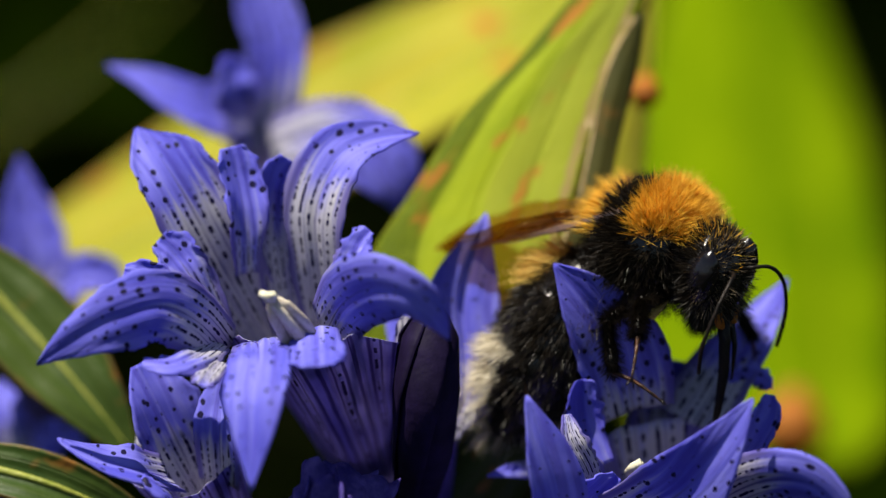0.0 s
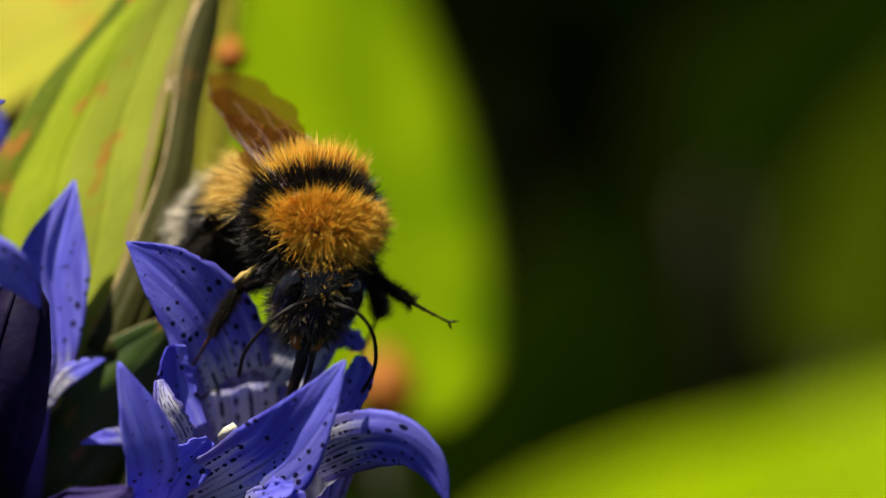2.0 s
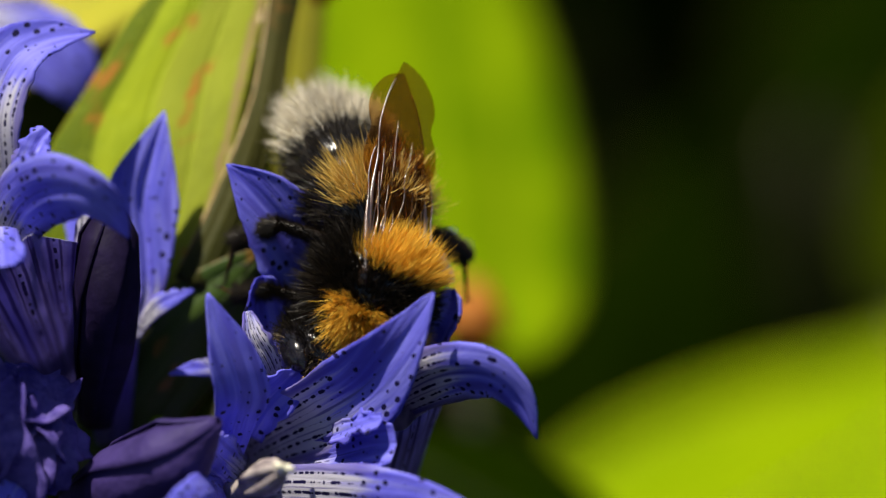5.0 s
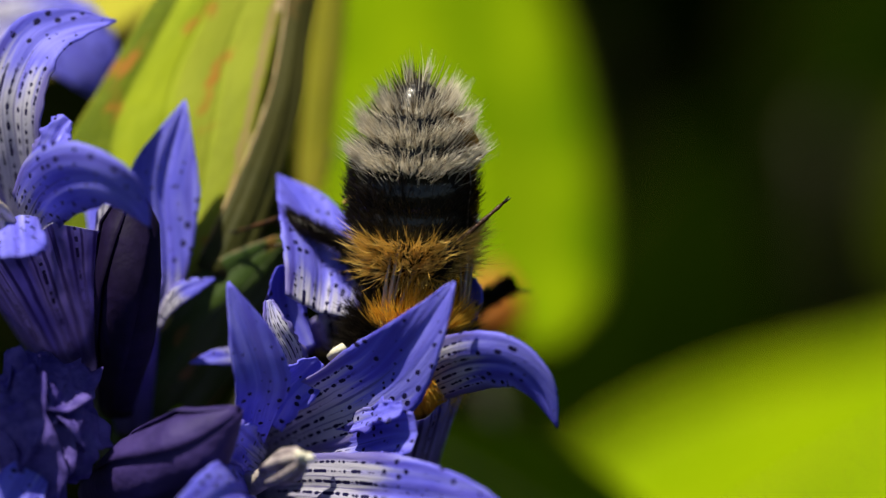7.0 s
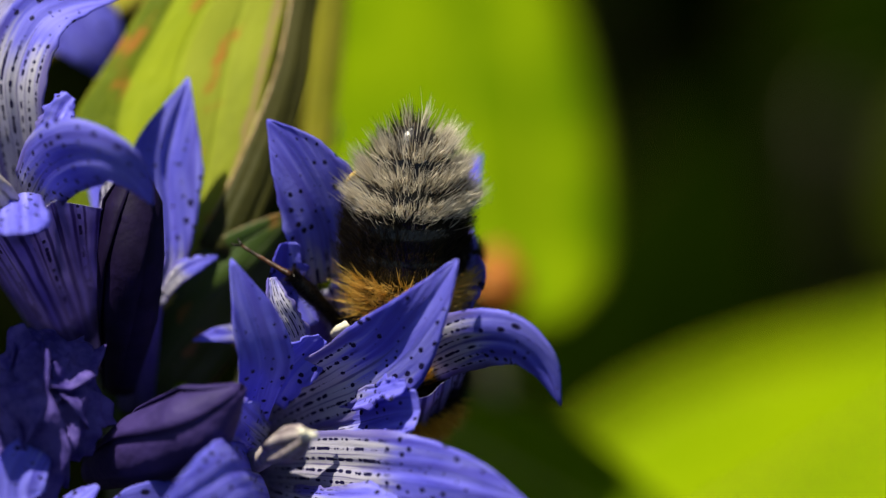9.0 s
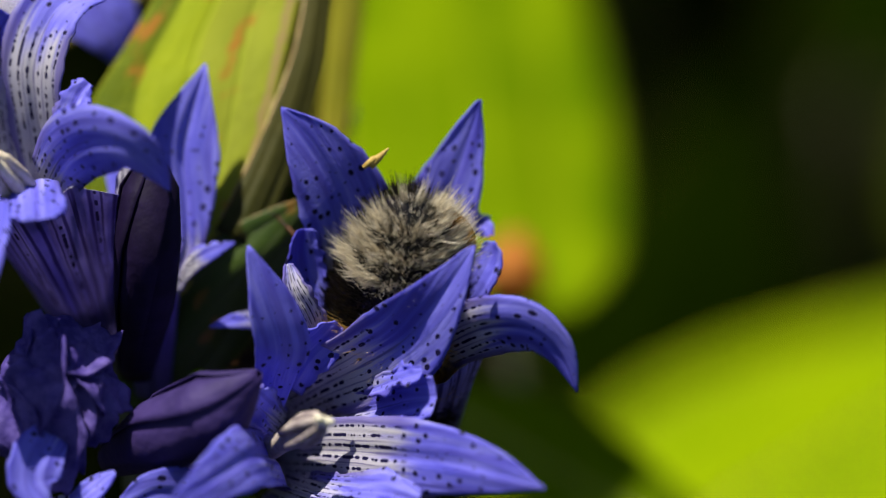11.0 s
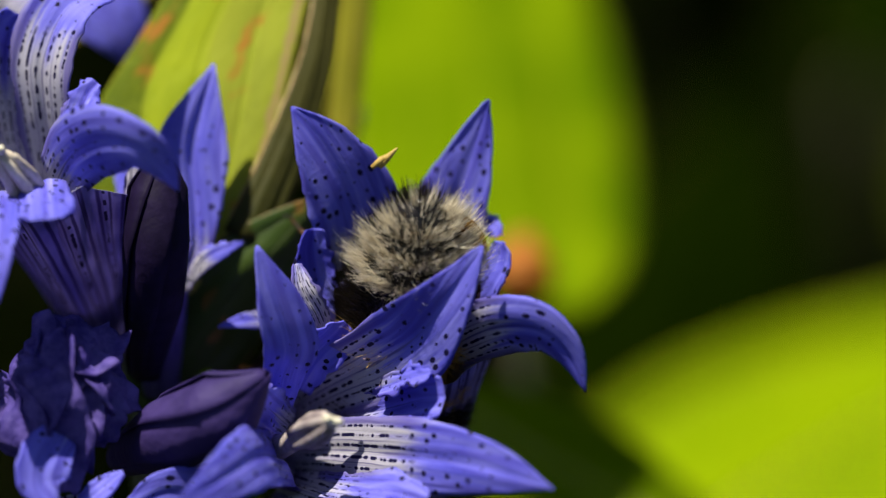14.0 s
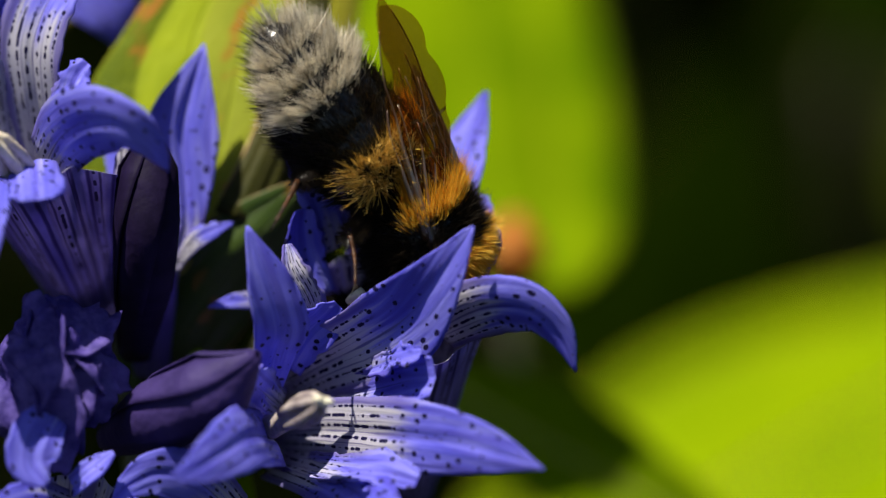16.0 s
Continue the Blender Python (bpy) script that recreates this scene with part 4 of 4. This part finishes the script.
# pale hairs in rows, thick along the flanks and round the tip, thin over the bare plates of the back
fur("tail_fur", ABDOMEN, 5200, 1.3, -0.45, lambda x, u: (1 - step(x, -7.6, -6.6)) * (0.16 + 0.84 * step(math.cos(x * 4.0), -0.2, 0.4)) * step(u, -0.40, -0.05)
    * max(1 - step(u, 0.22, 0.48), 0.5 * (1 - step(x, -12.1, -11.6)), 0.22 + 0.33 * step(x, -11.2, -10.2)), FUR_WHITE, abdomen, 1, 0.92, 7)
fur("back_fur", ABDOMEN, 1100, 0.8, -0.7, lambda x, u: (1 - step(x, -8.4, -7.6)) * step(u, 0.2, 0.5) * (0.1 + 0.9 * step(math.cos(x * 4.0), -0.3, 0.4)), FUR_BROWN, abdomen, 1, 0.92, 17)
fur("belly_fur", ABDOMEN, 3600, 0.8, -0.6, lambda x, u: max(step(x, -3.6, -3.1) * (1 - step(u, 0.15, 0.5)), 0.8 * (1 - step(u, -0.40, -0.05))), FUR_BLACK, abdomen, 1, 0.92, 8)

HEAD = [(-1.7, 0.5), (-1.5, 1.3), (-0.6, 1.95), (0.2, 2.05), (1.0, 1.7), (1.5, 1.0), (1.7, 0.3)]
head = body("head", HEAD, CUTICLE, bee, 1.05, 1.35)
fur("face_fur", HEAD, 3600, 0.75, -0.2, lambda x, u: step(x, -1.4, -0.9) * (1 - 0.3 * step(x, 0.5, 0.9)), FUR_BLACK, head, 1.05, 1.35, 9)
fur("brow_fur", HEAD, 700, 0.7, -0.1, lambda x, u: step(x, 0.0, 0.6), FUR_BROWN, head, 1.05, 1.35, 19)
fur("crown_fur", HEAD, 160, 0.8, 0.0, lambda x, u: step(u, 0.55, 0.85), FUR_YELLOW, head, 1.05, 1.35, 10)
for k in (1, -1):
    e = body("compound_eye", [(-1.8, 0.05), (-1.4, 0.6), (-0.5, 0.95), (0.5, 0.95), (1.4, 0.6), (1.8, 0.05)], EYE_MAT, head, 0.8, 1.0, 20, 18)
    e.matrix_basis = pose(0.55 * MM, k * 1.78 * MM, 0.35 * MM, k * 10, -72, 0)
    tube("antenna", spline([Vector(p) * MM for p in ((1.3, k * 0.45, 0.5), (2.1, k * 1.0, 0.7), (2.6, k * 1.9, 0.6), (2.7, k * 2.9, -0.3),
         (2.5, k * 3.6, -1.7), (2.2, k * 3.9, -3.1), (1.9, k * 3.7, -4.6))], 24), [(0.11 + 0.012 * (i % 2)) * MM for i in range(25)], LEG_MAT, head, 8)
    tube("mandible", [Vector(p) * MM for p in ((0.9, k * 0.8, -1.9), (1.0, k * 0.6, -2.6), (0.9, k * 0.15, -2.9))], [a * MM for a in (0.34, 0.28, 0.12)], ORANGE, head, 8)
tongue = tube("tongue", [Vector(p) * MM for p in ((0.7, 0, -2.1), (0.95, 0, -3.6), (0.95, 0, -5.6), (0.6, 0, -8.0), (0.1, 0, -10.2))],
              [a * MM for a in (0.40, 0.36, 0.32, 0.22, 0.08)], LEG_MAT, head, 9)
tube("tongue_sheath", [Vector(p) * MM for p in ((0.9, 0.5, -2.1), (1.25, 0.55, -4.0), (1.2, 0.45, -6.0))], [a * MM for a in (0.2, 0.16, 0.05)], LEG_MAT, head, 8)


def wing(name, length, width, sgn):
    """A wing along -x from its hinge, with a stiff front vein and lobed rear rim; thin but solid."""
    NU, NV = 34, 15
    grid, rel, mm, along = [], [], [], []
    for i in range(NU + 1):
        f = math.sin(math.pi / 2 * i / NU)
        along.append(f)
        w = width * (0.14 + 0.86 * math.sin(math.pi * min(1.0, f / 0.6) * 0.5) ** 1.1) * max(0.0, 1 - max(0, (f - 0.52) / 0.48) ** 2.4) ** 0.5
        w = max(w, 0.05)
        row = []
        for j in range(NV):
            v = j / (NV - 1)
            lobe = 1 + v ** 4 * (0.16 * abs(math.sin(f * 12.5)) ** 0.7 - 0.05) * step(f, 0.3, 0.5)
            h = 0.010 * width * math.sin(v * 9 + f * 2) * (1 - f * 0.3) - 0.25 * f * f
            bow = 2.0 * max(0, f - 0.6) ** 2 * width - 0.25 * math.sin(f * 2.2)
            row.append(Vector((-length * f, -sgn * (v * w * lobe + bow), h)) * MM)
            rel.append((v, f)), mm.append((length * f, v * w))
        grid.append([tuple(p) for p in row])
    ob = sheet(name, np.array(grid), rel, mm, 0.015 * MM, [WING, WING], bee)
    # share of the width at base and end, share of the length, thickness
    for j, (a, b, end, wide) in enumerate(((0.0, 0.02, 0.93, 0.19), (0.12, 0.14, 0.62, 0.17), (0.34, 0.34, 0.74, 0.15), (0.62, 0.58, 0.70, 0.11), (0.86, 0.88, 0.52, 0.08))):
        line = []
        for i in range(NU):
            f = along[i]
            if f > end:
                break
            v = a + (b - a) * f + 0.03 * math.sin(f * 14 + j) * min(1, f * 5)
            p = Vector(grid[i][0]).lerp(Vector(grid[i][-1]), max(0.0, v))
            line.append(p + Vector((0, 0, 0.03 * MM)))
        tube("vein", line, [wide * MM * (0.22 + 1.4 * max(0, 1 - 1.8 * k / len(line)) ** 1.3) for k in range(len(line))], VEIN_MAT, ob, 8)
    return ob


wing_l, wing_r = wing("fore_wing", 14.0, 4.1, 1), wing("fore_wing", 14.0, 4.1, -1)
hind_l, hind_r = wing("hind_wing", 8.5, 2.4, 1), wing("hind_wing", 8.5, 2.4, -1)


def leg(hip, knee, ankle, toe, thick, hairy):
    """A leg with thigh, shin and jointed foot; hip, knee, ankle, toe in the leg's own space, in mm."""
    h, k, a, e = (Vector(p) * MM for p in (hip, knee, ankle, toe))
    ob = tube("leg", [h, h.lerp(k, 0.3), h.lerp(k, 0.7), k], [r * thick * MM for r in (0.42, 0.66, 0.55, 0.40)], LEG_MAT, bee, 10)
    tube("shin", [k, k.lerp(a, 0.3), k.lerp(a, 0.75), a], [r * thick * MM for r in (0.36, 0.50, 0.72, 0.46)], LEG_MAT, ob, 10)
    pts, rad = [], []
    for i in range(13):
        pts.append(a.lerp(e, i / 12) + Vector((0, 0, 0.25 * MM * math.sin(i / 12 * 3.1))))
        rad.append((0.26 - 0.012 * i + (0.05 if i % 3 == 2 else 0)) * thick * MM)
    tube("foot", pts, rad, FOOT_MAT, ob, 8)
    d = (e - a).normalized()
    for s in (1, -1):
        o = d.cross(Vector((0.3, 0.1, 1))).normalized() * s
        tube("claw", [e, e + d * 0.3 * MM + o * 0.2 * MM, e + d * 0.35 * MM + o * 0.35 * MM - Vector((0, 0, 0.2 * MM))], [0.08 * MM, 0.07 * MM, 0.02 * MM], LEG_MAT, ob, 5)
    rnd = random.Random(int(hairy * 100))
    verts, faces = [], []
    for _ in range(int(2200 * hairy)):
        p, q = (h, k) if rnd.random() < 0.45 else (k, a)
        c = p.lerp(q, rnd.random())
        t = (q - p).normalized()
        n = t.cross(Vector((rnd.gauss(0, 1), rnd.gauss(0, 1), rnd.gauss(0, 1)))).normalized()
        end = c + n * (0.4 + 0.6 * rnd.random()) * MM + t * 0.35 * MM
        s = t.cross(n) * 0.04 * MM
        i = len(verts)
        verts += [c + n * 0.3 * thick * MM - s, c + n * 0.3 * thick * MM + s, end]
        faces.append((i, i + 1, i + 2))
    link("leg_fur", verts, faces, [FUR_BLACK], ob, None, None, False)
    return ob


# Legs by their hips; +y is the bee's left.
LEGS = {}
for k in (1, -1):
    LEGS["front", k] = leg((0, 0, 0), (0.8, k * 2.4, -1.6), (2.2, k * 2.9, -4.0), (2.6, k * 2.9, -6.6), 0.50, 1.0)
    LEGS["mid", k] = leg((0, 0, 0), (-0.4, k * 3.4, -1.3), (-0.2, k * 4.3, -4.4), (1.6, k * 3.2, -6.6), 0.54, 1.5)
    LEGS["hind", k] = leg((0, 0, 0), (-2.2, k * 3.2, 0.2), (-4.2, k * 4.5, -3.4), (-4.0, k * 4.7, -6.9), 0.70, 1.7)
HIP = {"front": (1.9, 1.0, -2.3), "mid": (0.2, 1.3, -2.7), "hind": (-1.6, 1.3, -2.5)}


# ---- motions ----
def frame_of(fwd, up):
    x = W(*fwd)
    u = W(*up)
    y = u.cross(x).normalized()
    z = x.cross(y)
    return Matrix((x, y, z)).transposed()


# seconds; thorax x, y, depth; forward; upward; abdomen's tailward direction; wings' tailward direction; wing spread; head's nod
BEE = [
    (0.0, (640, 166, 4), (0.80, -0.06, -0.60), (0.12, 0.92, -0.36), (-0.55, -0.83, 0.10), (-0.86, -0.20, 0.45), -6, 8),
    (0.5, (634, 168, 4), (0.78, -0.06, -0.62), (0.12, 0.92, -0.36), (-0.55, -0.83, 0.10), (-0.84, -0.25, 0.45), -6, 8),
    (1.0, (642, 70, 4), (0.66, -0.02, -0.75), (0.08, 0.96, -0.25), (-0.60, -0.79, 0.05), (-0.65, -0.35, 0.66), -6, 0),
    (1.5, (686, 26, 4), (0.64, -0.02, -0.76), (0.08, 0.96, -0.25), (-0.60, -0.79, 0.10), (-0.65, -0.20, 0.72), -6, 0),
    (1.7, (704, 56, 3), (0.50, -0.36, -0.78), (0.12, 0.90, -0.42), (-0.75, -0.58, 0.30), (-0.85, 0.12, 0.50), -4, -15),
    (2.0, (766, 196, 2), (0.12, -0.76, -0.64), (0.34, 0.58, -0.74), (-0.52, -0.26, 0.81), (-0.44, 0.50, 0.75), -3, -22),
    (2.5, (771, 306, 1), (-0.20, -0.97, -0.08), (0.45, 0.02, -0.89), (-0.53, 0.10, 0.84), (-0.20, 0.88, 0.40), -2, -25),
    (3.0, (748, 378, 1), (-0.28, -0.95, 0.02), (0.50, -0.10, -0.86), (-0.46, 0.22, 0.86), (0.02, 0.97, 0.22), -4.5, 8),
    (3.5, (732, 428, 1), (-0.46, -0.88, 0.02), (0.56, -0.16, -0.81), (-0.40, 0.40, 0.82), (0.10, 0.94, 0.28), -4.5, 8),
    (4.0, (722, 435, 1), (-0.46, -0.88, 0.02), (0.58, -0.17, -0.80), (-0.34, 0.49, 0.80), (0.08, 0.95, 0.28), -4.5, 8),
    (5.0, (707, 436, 1), (-0.46, -0.88, 0.03), (0.60, -0.18, -0.78), (-0.34, 0.65, 0.68), (0.06, 0.95, 0.28), -4.5, 8),
    (5.2, (707, 438, 1), (-0.46, -0.88, 0.04), (0.60, -0.18, -0.78), (-0.32, 0.68, 0.66), (0.06, 0.95, 0.28), -4.5, 8),
    (7.3, (736, 558, 4), (-0.15, -0.92, 0.35), (0.35, -0.30, -0.88), (0.05, 0.92, -0.36), (0.12, 0.93, -0.20), -4.5, 15),
    (7.5, (732, 568, 4), (-0.15, -0.92, 0.35), (0.35, -0.30, -0.88), (0.07, 0.92, -0.36), (0.12, 0.93, -0.20), -4.5, 15),
    (8.0, (724, 606, 5), (-0.15, -0.90, 0.40), (0.36, -0.32, -0.86), (0.21, 0.91, -0.34), (0.19, 0.93, -0.18), -4.5, 15),
    (8.5, (724, 630, 6), (-0.15, -0.88, 0.45), (0.36, -0.34, -0.86), (0.12, 0.95, -0.28), (0.13, 0.95, -0.14), -4.5, 15),
    (8.7, (720, 636, 6), (-0.15, -0.88, 0.46), (0.36, -0.34, -0.86), (0.10, 0.95, -0.30), (0.13, 0.95, -0.14), -4.5, 15),
    (10.8, (669, 716, 6), (-0.18, -0.84, 0.50), (0.30, -0.20, -0.90), (0.10, 0.72, -0.68), (0.20, 0.82, -0.42), -4.5, 15),
    (11.0, (665, 716, 6), (-0.18, -0.84, 0.50), (0.30, -0.20, -0.90), (0.10, 0.72, -0.68), (0.20, 0.82, -0.42), -4.5, 15),
    (12.5, (667, 724, 6), (-0.18, -0.84, 0.50), (0.30, -0.20, -0.90), (0.10, 0.72, -0.68), (0.20, 0.82, -0.42), -4.5, 15),
    (14.5, (671, 724, 6), (-0.18, -0.84, 0.50), (0.30, -0.20, -0.90), (0.10, 0.72, -0.68), (0.20, 0.82, -0.42), -4.5, 15),
    (15.0, (686, 674, 7), (-0.15, -0.85, 0.50), (0.36, -0.16, -0.88), (0.12, 0.74, -0.64), (0.20, 0.82, -0.42), -4.5, 15),
    (15.5, (704, 500, 5), (0.14, -0.85, 0.50), (0.55, 0.10, -0.78), (0.12, 0.70, -0.70), (0.15, 0.85, -0.42), -4.5, 15),
    (16.0, (730, 452, 3), (0.34, -0.86, 0.36), (0.70, 0.30, -0.62), (-0.58, 0.75, -0.32), (-0.30, 0.92, -0.28), -4, 15),
]


# seconds, turn in the picture's plane, fall towards (+) or away from the lens
LEFT_TURNS = [(0, -5, 4), (1, -9, 6), (1.5, -14, 4), (2, -14, 0), (3, -11, 0), (3.5, -8, 0), (5.2, -8, 0), (7.3, 14, -66), (7.7, 18, -64), (8.0, 22, -58),
              (8.5, 4, -12), (8.7, 1, -4), (10.8, -1, 0), (12.5, 0, 0), (15, -1, 0), (15.5, -5, 0), (16, -6, 2)]
RIGHT_TURNS = [(0, 15, -44), (1, 15, -44), (1.5, 18, -42), (2.5, 16, -46), (3.2, 18, -80), (5.2, 18, -80), (8.7, 14, -70), (10.8, 0, 0), (15, 0, 0), (16, 4, -40)]


# seconds, how far the upright leaf leans over to the right
SWAY = [(0, 2), (1, -3), (2, -6), (3, -14), (3.5, -7), (4.5, -5), (5.2, -5), (7.5, -8), (8.5, -1), (11, -3), (11.5, -3), (12, 5), (12.5, 10), (13, 8),
        (13.5, 2), (14, -3), (14.5, 2), (15, 10), (15.5, 8), (16, 3)]

# a leg's turns at times: roll outward, pitch, yaw backward
LEG_TURNS = {
    ("front", 1): [(0, 10, 20, 0), (1.5, 10, 40, 10), (1.7, 32, 20, 0), (2.0, 72, 0, 0), (2.5, 25, 0, 10), (3.5, 38, 0, 0), (5.2, 32, 0, -10), (7.3, 10, 0, 0), (16, 10, 0, 0)],
    ("mid", 1): [(0, 10, 0, 20), (2, 10, 0, 0), (2.5, 14, 0, 0), (3, 36, 0, 20), (3.5, 30, 0, 20), (5.2, 30, 0, 20), (7.3, 60, 0, 30), (7.7, 60, 0, 30), (8.5, 20, 0, 10), (16, 20, 0, 0)],
    ("hind", 1): [(0, 0, 0, 0), (2, 6, -10, 0), (2.5, 12, -14, 0), (3, 50, -36, -16), (3.5, 60, -42, -20), (5.2, 60, -42, -20), (7.3, 90, 20, 60), (7.7, 80, 15, 50), (8.7, 10, -20, 0), (16, 10, -20, 0)],
    ("front", -1): [(0, -30, -15, 15), (1.5, -20, 0, 10), (2.5, 8, 0, 0), (5.2, 14, 0, 0), (8.7, -10, 0, 0), (15, -10, 0, 0), (15.5, -8, 25, 0), (16, -8, 30, 0)],
    ("mid", -1): [(0, -10, -20, 0), (1.5, -20, 0, 20), (2.5, 14, 0, 20), (3.5, 40, 10, 60), (5.2, 40, 10, 60), (7.3, -10, -30, 80), (8.0, -15, -30, 90), (8.7, -26, 0, 0), (15, -30, 0, 0), (15.5, -60, -30, 10), (16, -88, -50, 0)],
    ("hind", -1): [(0, 0, 0, 0), (1.5, 0, -10, 0), (2.5, 14, -50, -14), (5.2, 20, -54, -20), (7.3, -20, -40, 20), (8.0, -40, -50, 40), (8.7, -40, 10, 0), (10.8, -10, 0, 20), (14.8, -10, 0, 20), (15.5, -60, -30, 0), (16, -88, -40, -10)],
}


def motions():
    rows = {k: [] for k in ("bee", "abdomen", "head", "wl", "wr", "hl", "hr")}
    legs = {k: [] for k in LEGS}
    for t, at, fwd, up, tail, wings, spread, nod in BEE:
        R = frame_of(fwd, up)
        inv = R.transposed()
        m = Matrix.LocRotScale(P(*at), R.to_quaternion(), None)
        rows["bee"].append((t, m))

        def aim(v, hinge, turn=0.0, back=Vector((0, 0, 1))):
            x = inv @ (-W(*v))
            y = back.cross(x).normalized()
            z = x.cross(y)
            return Matrix.LocRotScale(Vector(hinge) * MM, Matrix((x, y, z)).transposed().to_quaternion(), None) @ pose(0, 0, 0, 0, 0, turn)

        back = inv @ W(-0.56, 0.30, 0.80) if t < 1.6 else Vector((0, 0, 1))
        rows["abdomen"].append((t, aim(tail, (-2.8, 0, -0.9), 0.0, back)))
        rows["head"].append((t, pose(4.2 * MM, 0, -1.6 * MM, 0, nod, 0)))
        tilt = float(np.interp(t, [0, 1.5, 2.5, 15.0, 16], [20, 20, 0, 0, 14]))
        rows["wl"].append((t, aim(wings, (-0.2, 2.4, 2.2), -spread) @ pose(0, 0, 0, -tilt, 0, 0)))
        rows["wr"].append((t, aim(wings, (-0.2, -2.4, 2.2), spread) @ pose(0, 0, 0, tilt, 0, 0)))
        rows["hl"].append((t, aim(wings, (-0.8, 2.4, 2.0), -spread - 4) @ pose(0, 0, 0, -tilt, 0, 0)))
        rows["hr"].append((t, aim(wings, (-0.8, -2.4, 2.0), spread + 4) @ pose(0, 0, 0, tilt, 0, 0)))
    times = sorted({round(0.5 * k, 1) for k in range(33)} | {1.7, 7.3, 7.7, 8.7, 10.8})
    for (which, k), turns in LEG_TURNS.items():
        x, y, z = HIP[which]
        for t in times:
            roll, pitch, yaw = (float(np.interp(t, [r[0] for r in turns], [r[c] for r in turns])) for c in (1, 2, 3))
            sway = {"front": -5, "mid": 3, "hind": 5}[which] * math.sin(t * 2.3 + k)
            legs[which, k].append((t, pose(x * MM, k * y * MM, z * MM, roll, pitch + sway, k * yaw)))
    # petals that give way under the bee
    for lobe, hinge, turns in ((LEFT_LOBE, P(600, 400, 3), LEFT_TURNS), (RIGHT_LOBE, P(765, 400, 7), RIGHT_TURNS)):
        h = hinge - lobe.parent.location
        out = []
        for t, flat, fall in turns:
            r = Matrix.Rotation(radians(flat), 4, AWAY) @ Matrix.Rotation(radians(fall), 4, RIGHT)
            out.append((t, Matrix.Translation(h) @ r @ Matrix.Translation(-h)))
        walk(lobe, out)
    # leaves that sway about their feet
    for ob, hinge in ((near_leaf, P(278, 540, 9)), (rolled_leaf, P(405, 430, 8.8))):
        rest = ob.matrix_basis.copy()
        turn = [Matrix.Translation(hinge) @ Matrix.Rotation(dx / 430, 4, AWAY) @ Matrix.Translation(-hinge) @ rest for _, dx in SWAY]
        walk(ob, [(t, m) for (t, _), m in zip(SWAY, turn)])
    walk(bee, rows["bee"])
    walk(abdomen, rows["abdomen"])
    walk(head, rows["head"])
    walk(wing_l, rows["wl"])
    walk(wing_r, rows["wr"])
    walk(hind_l, rows["hl"])
    walk(hind_r, rows["hr"])
    for k, ob in LEGS.items():
        walk(ob, legs[k])


motions()
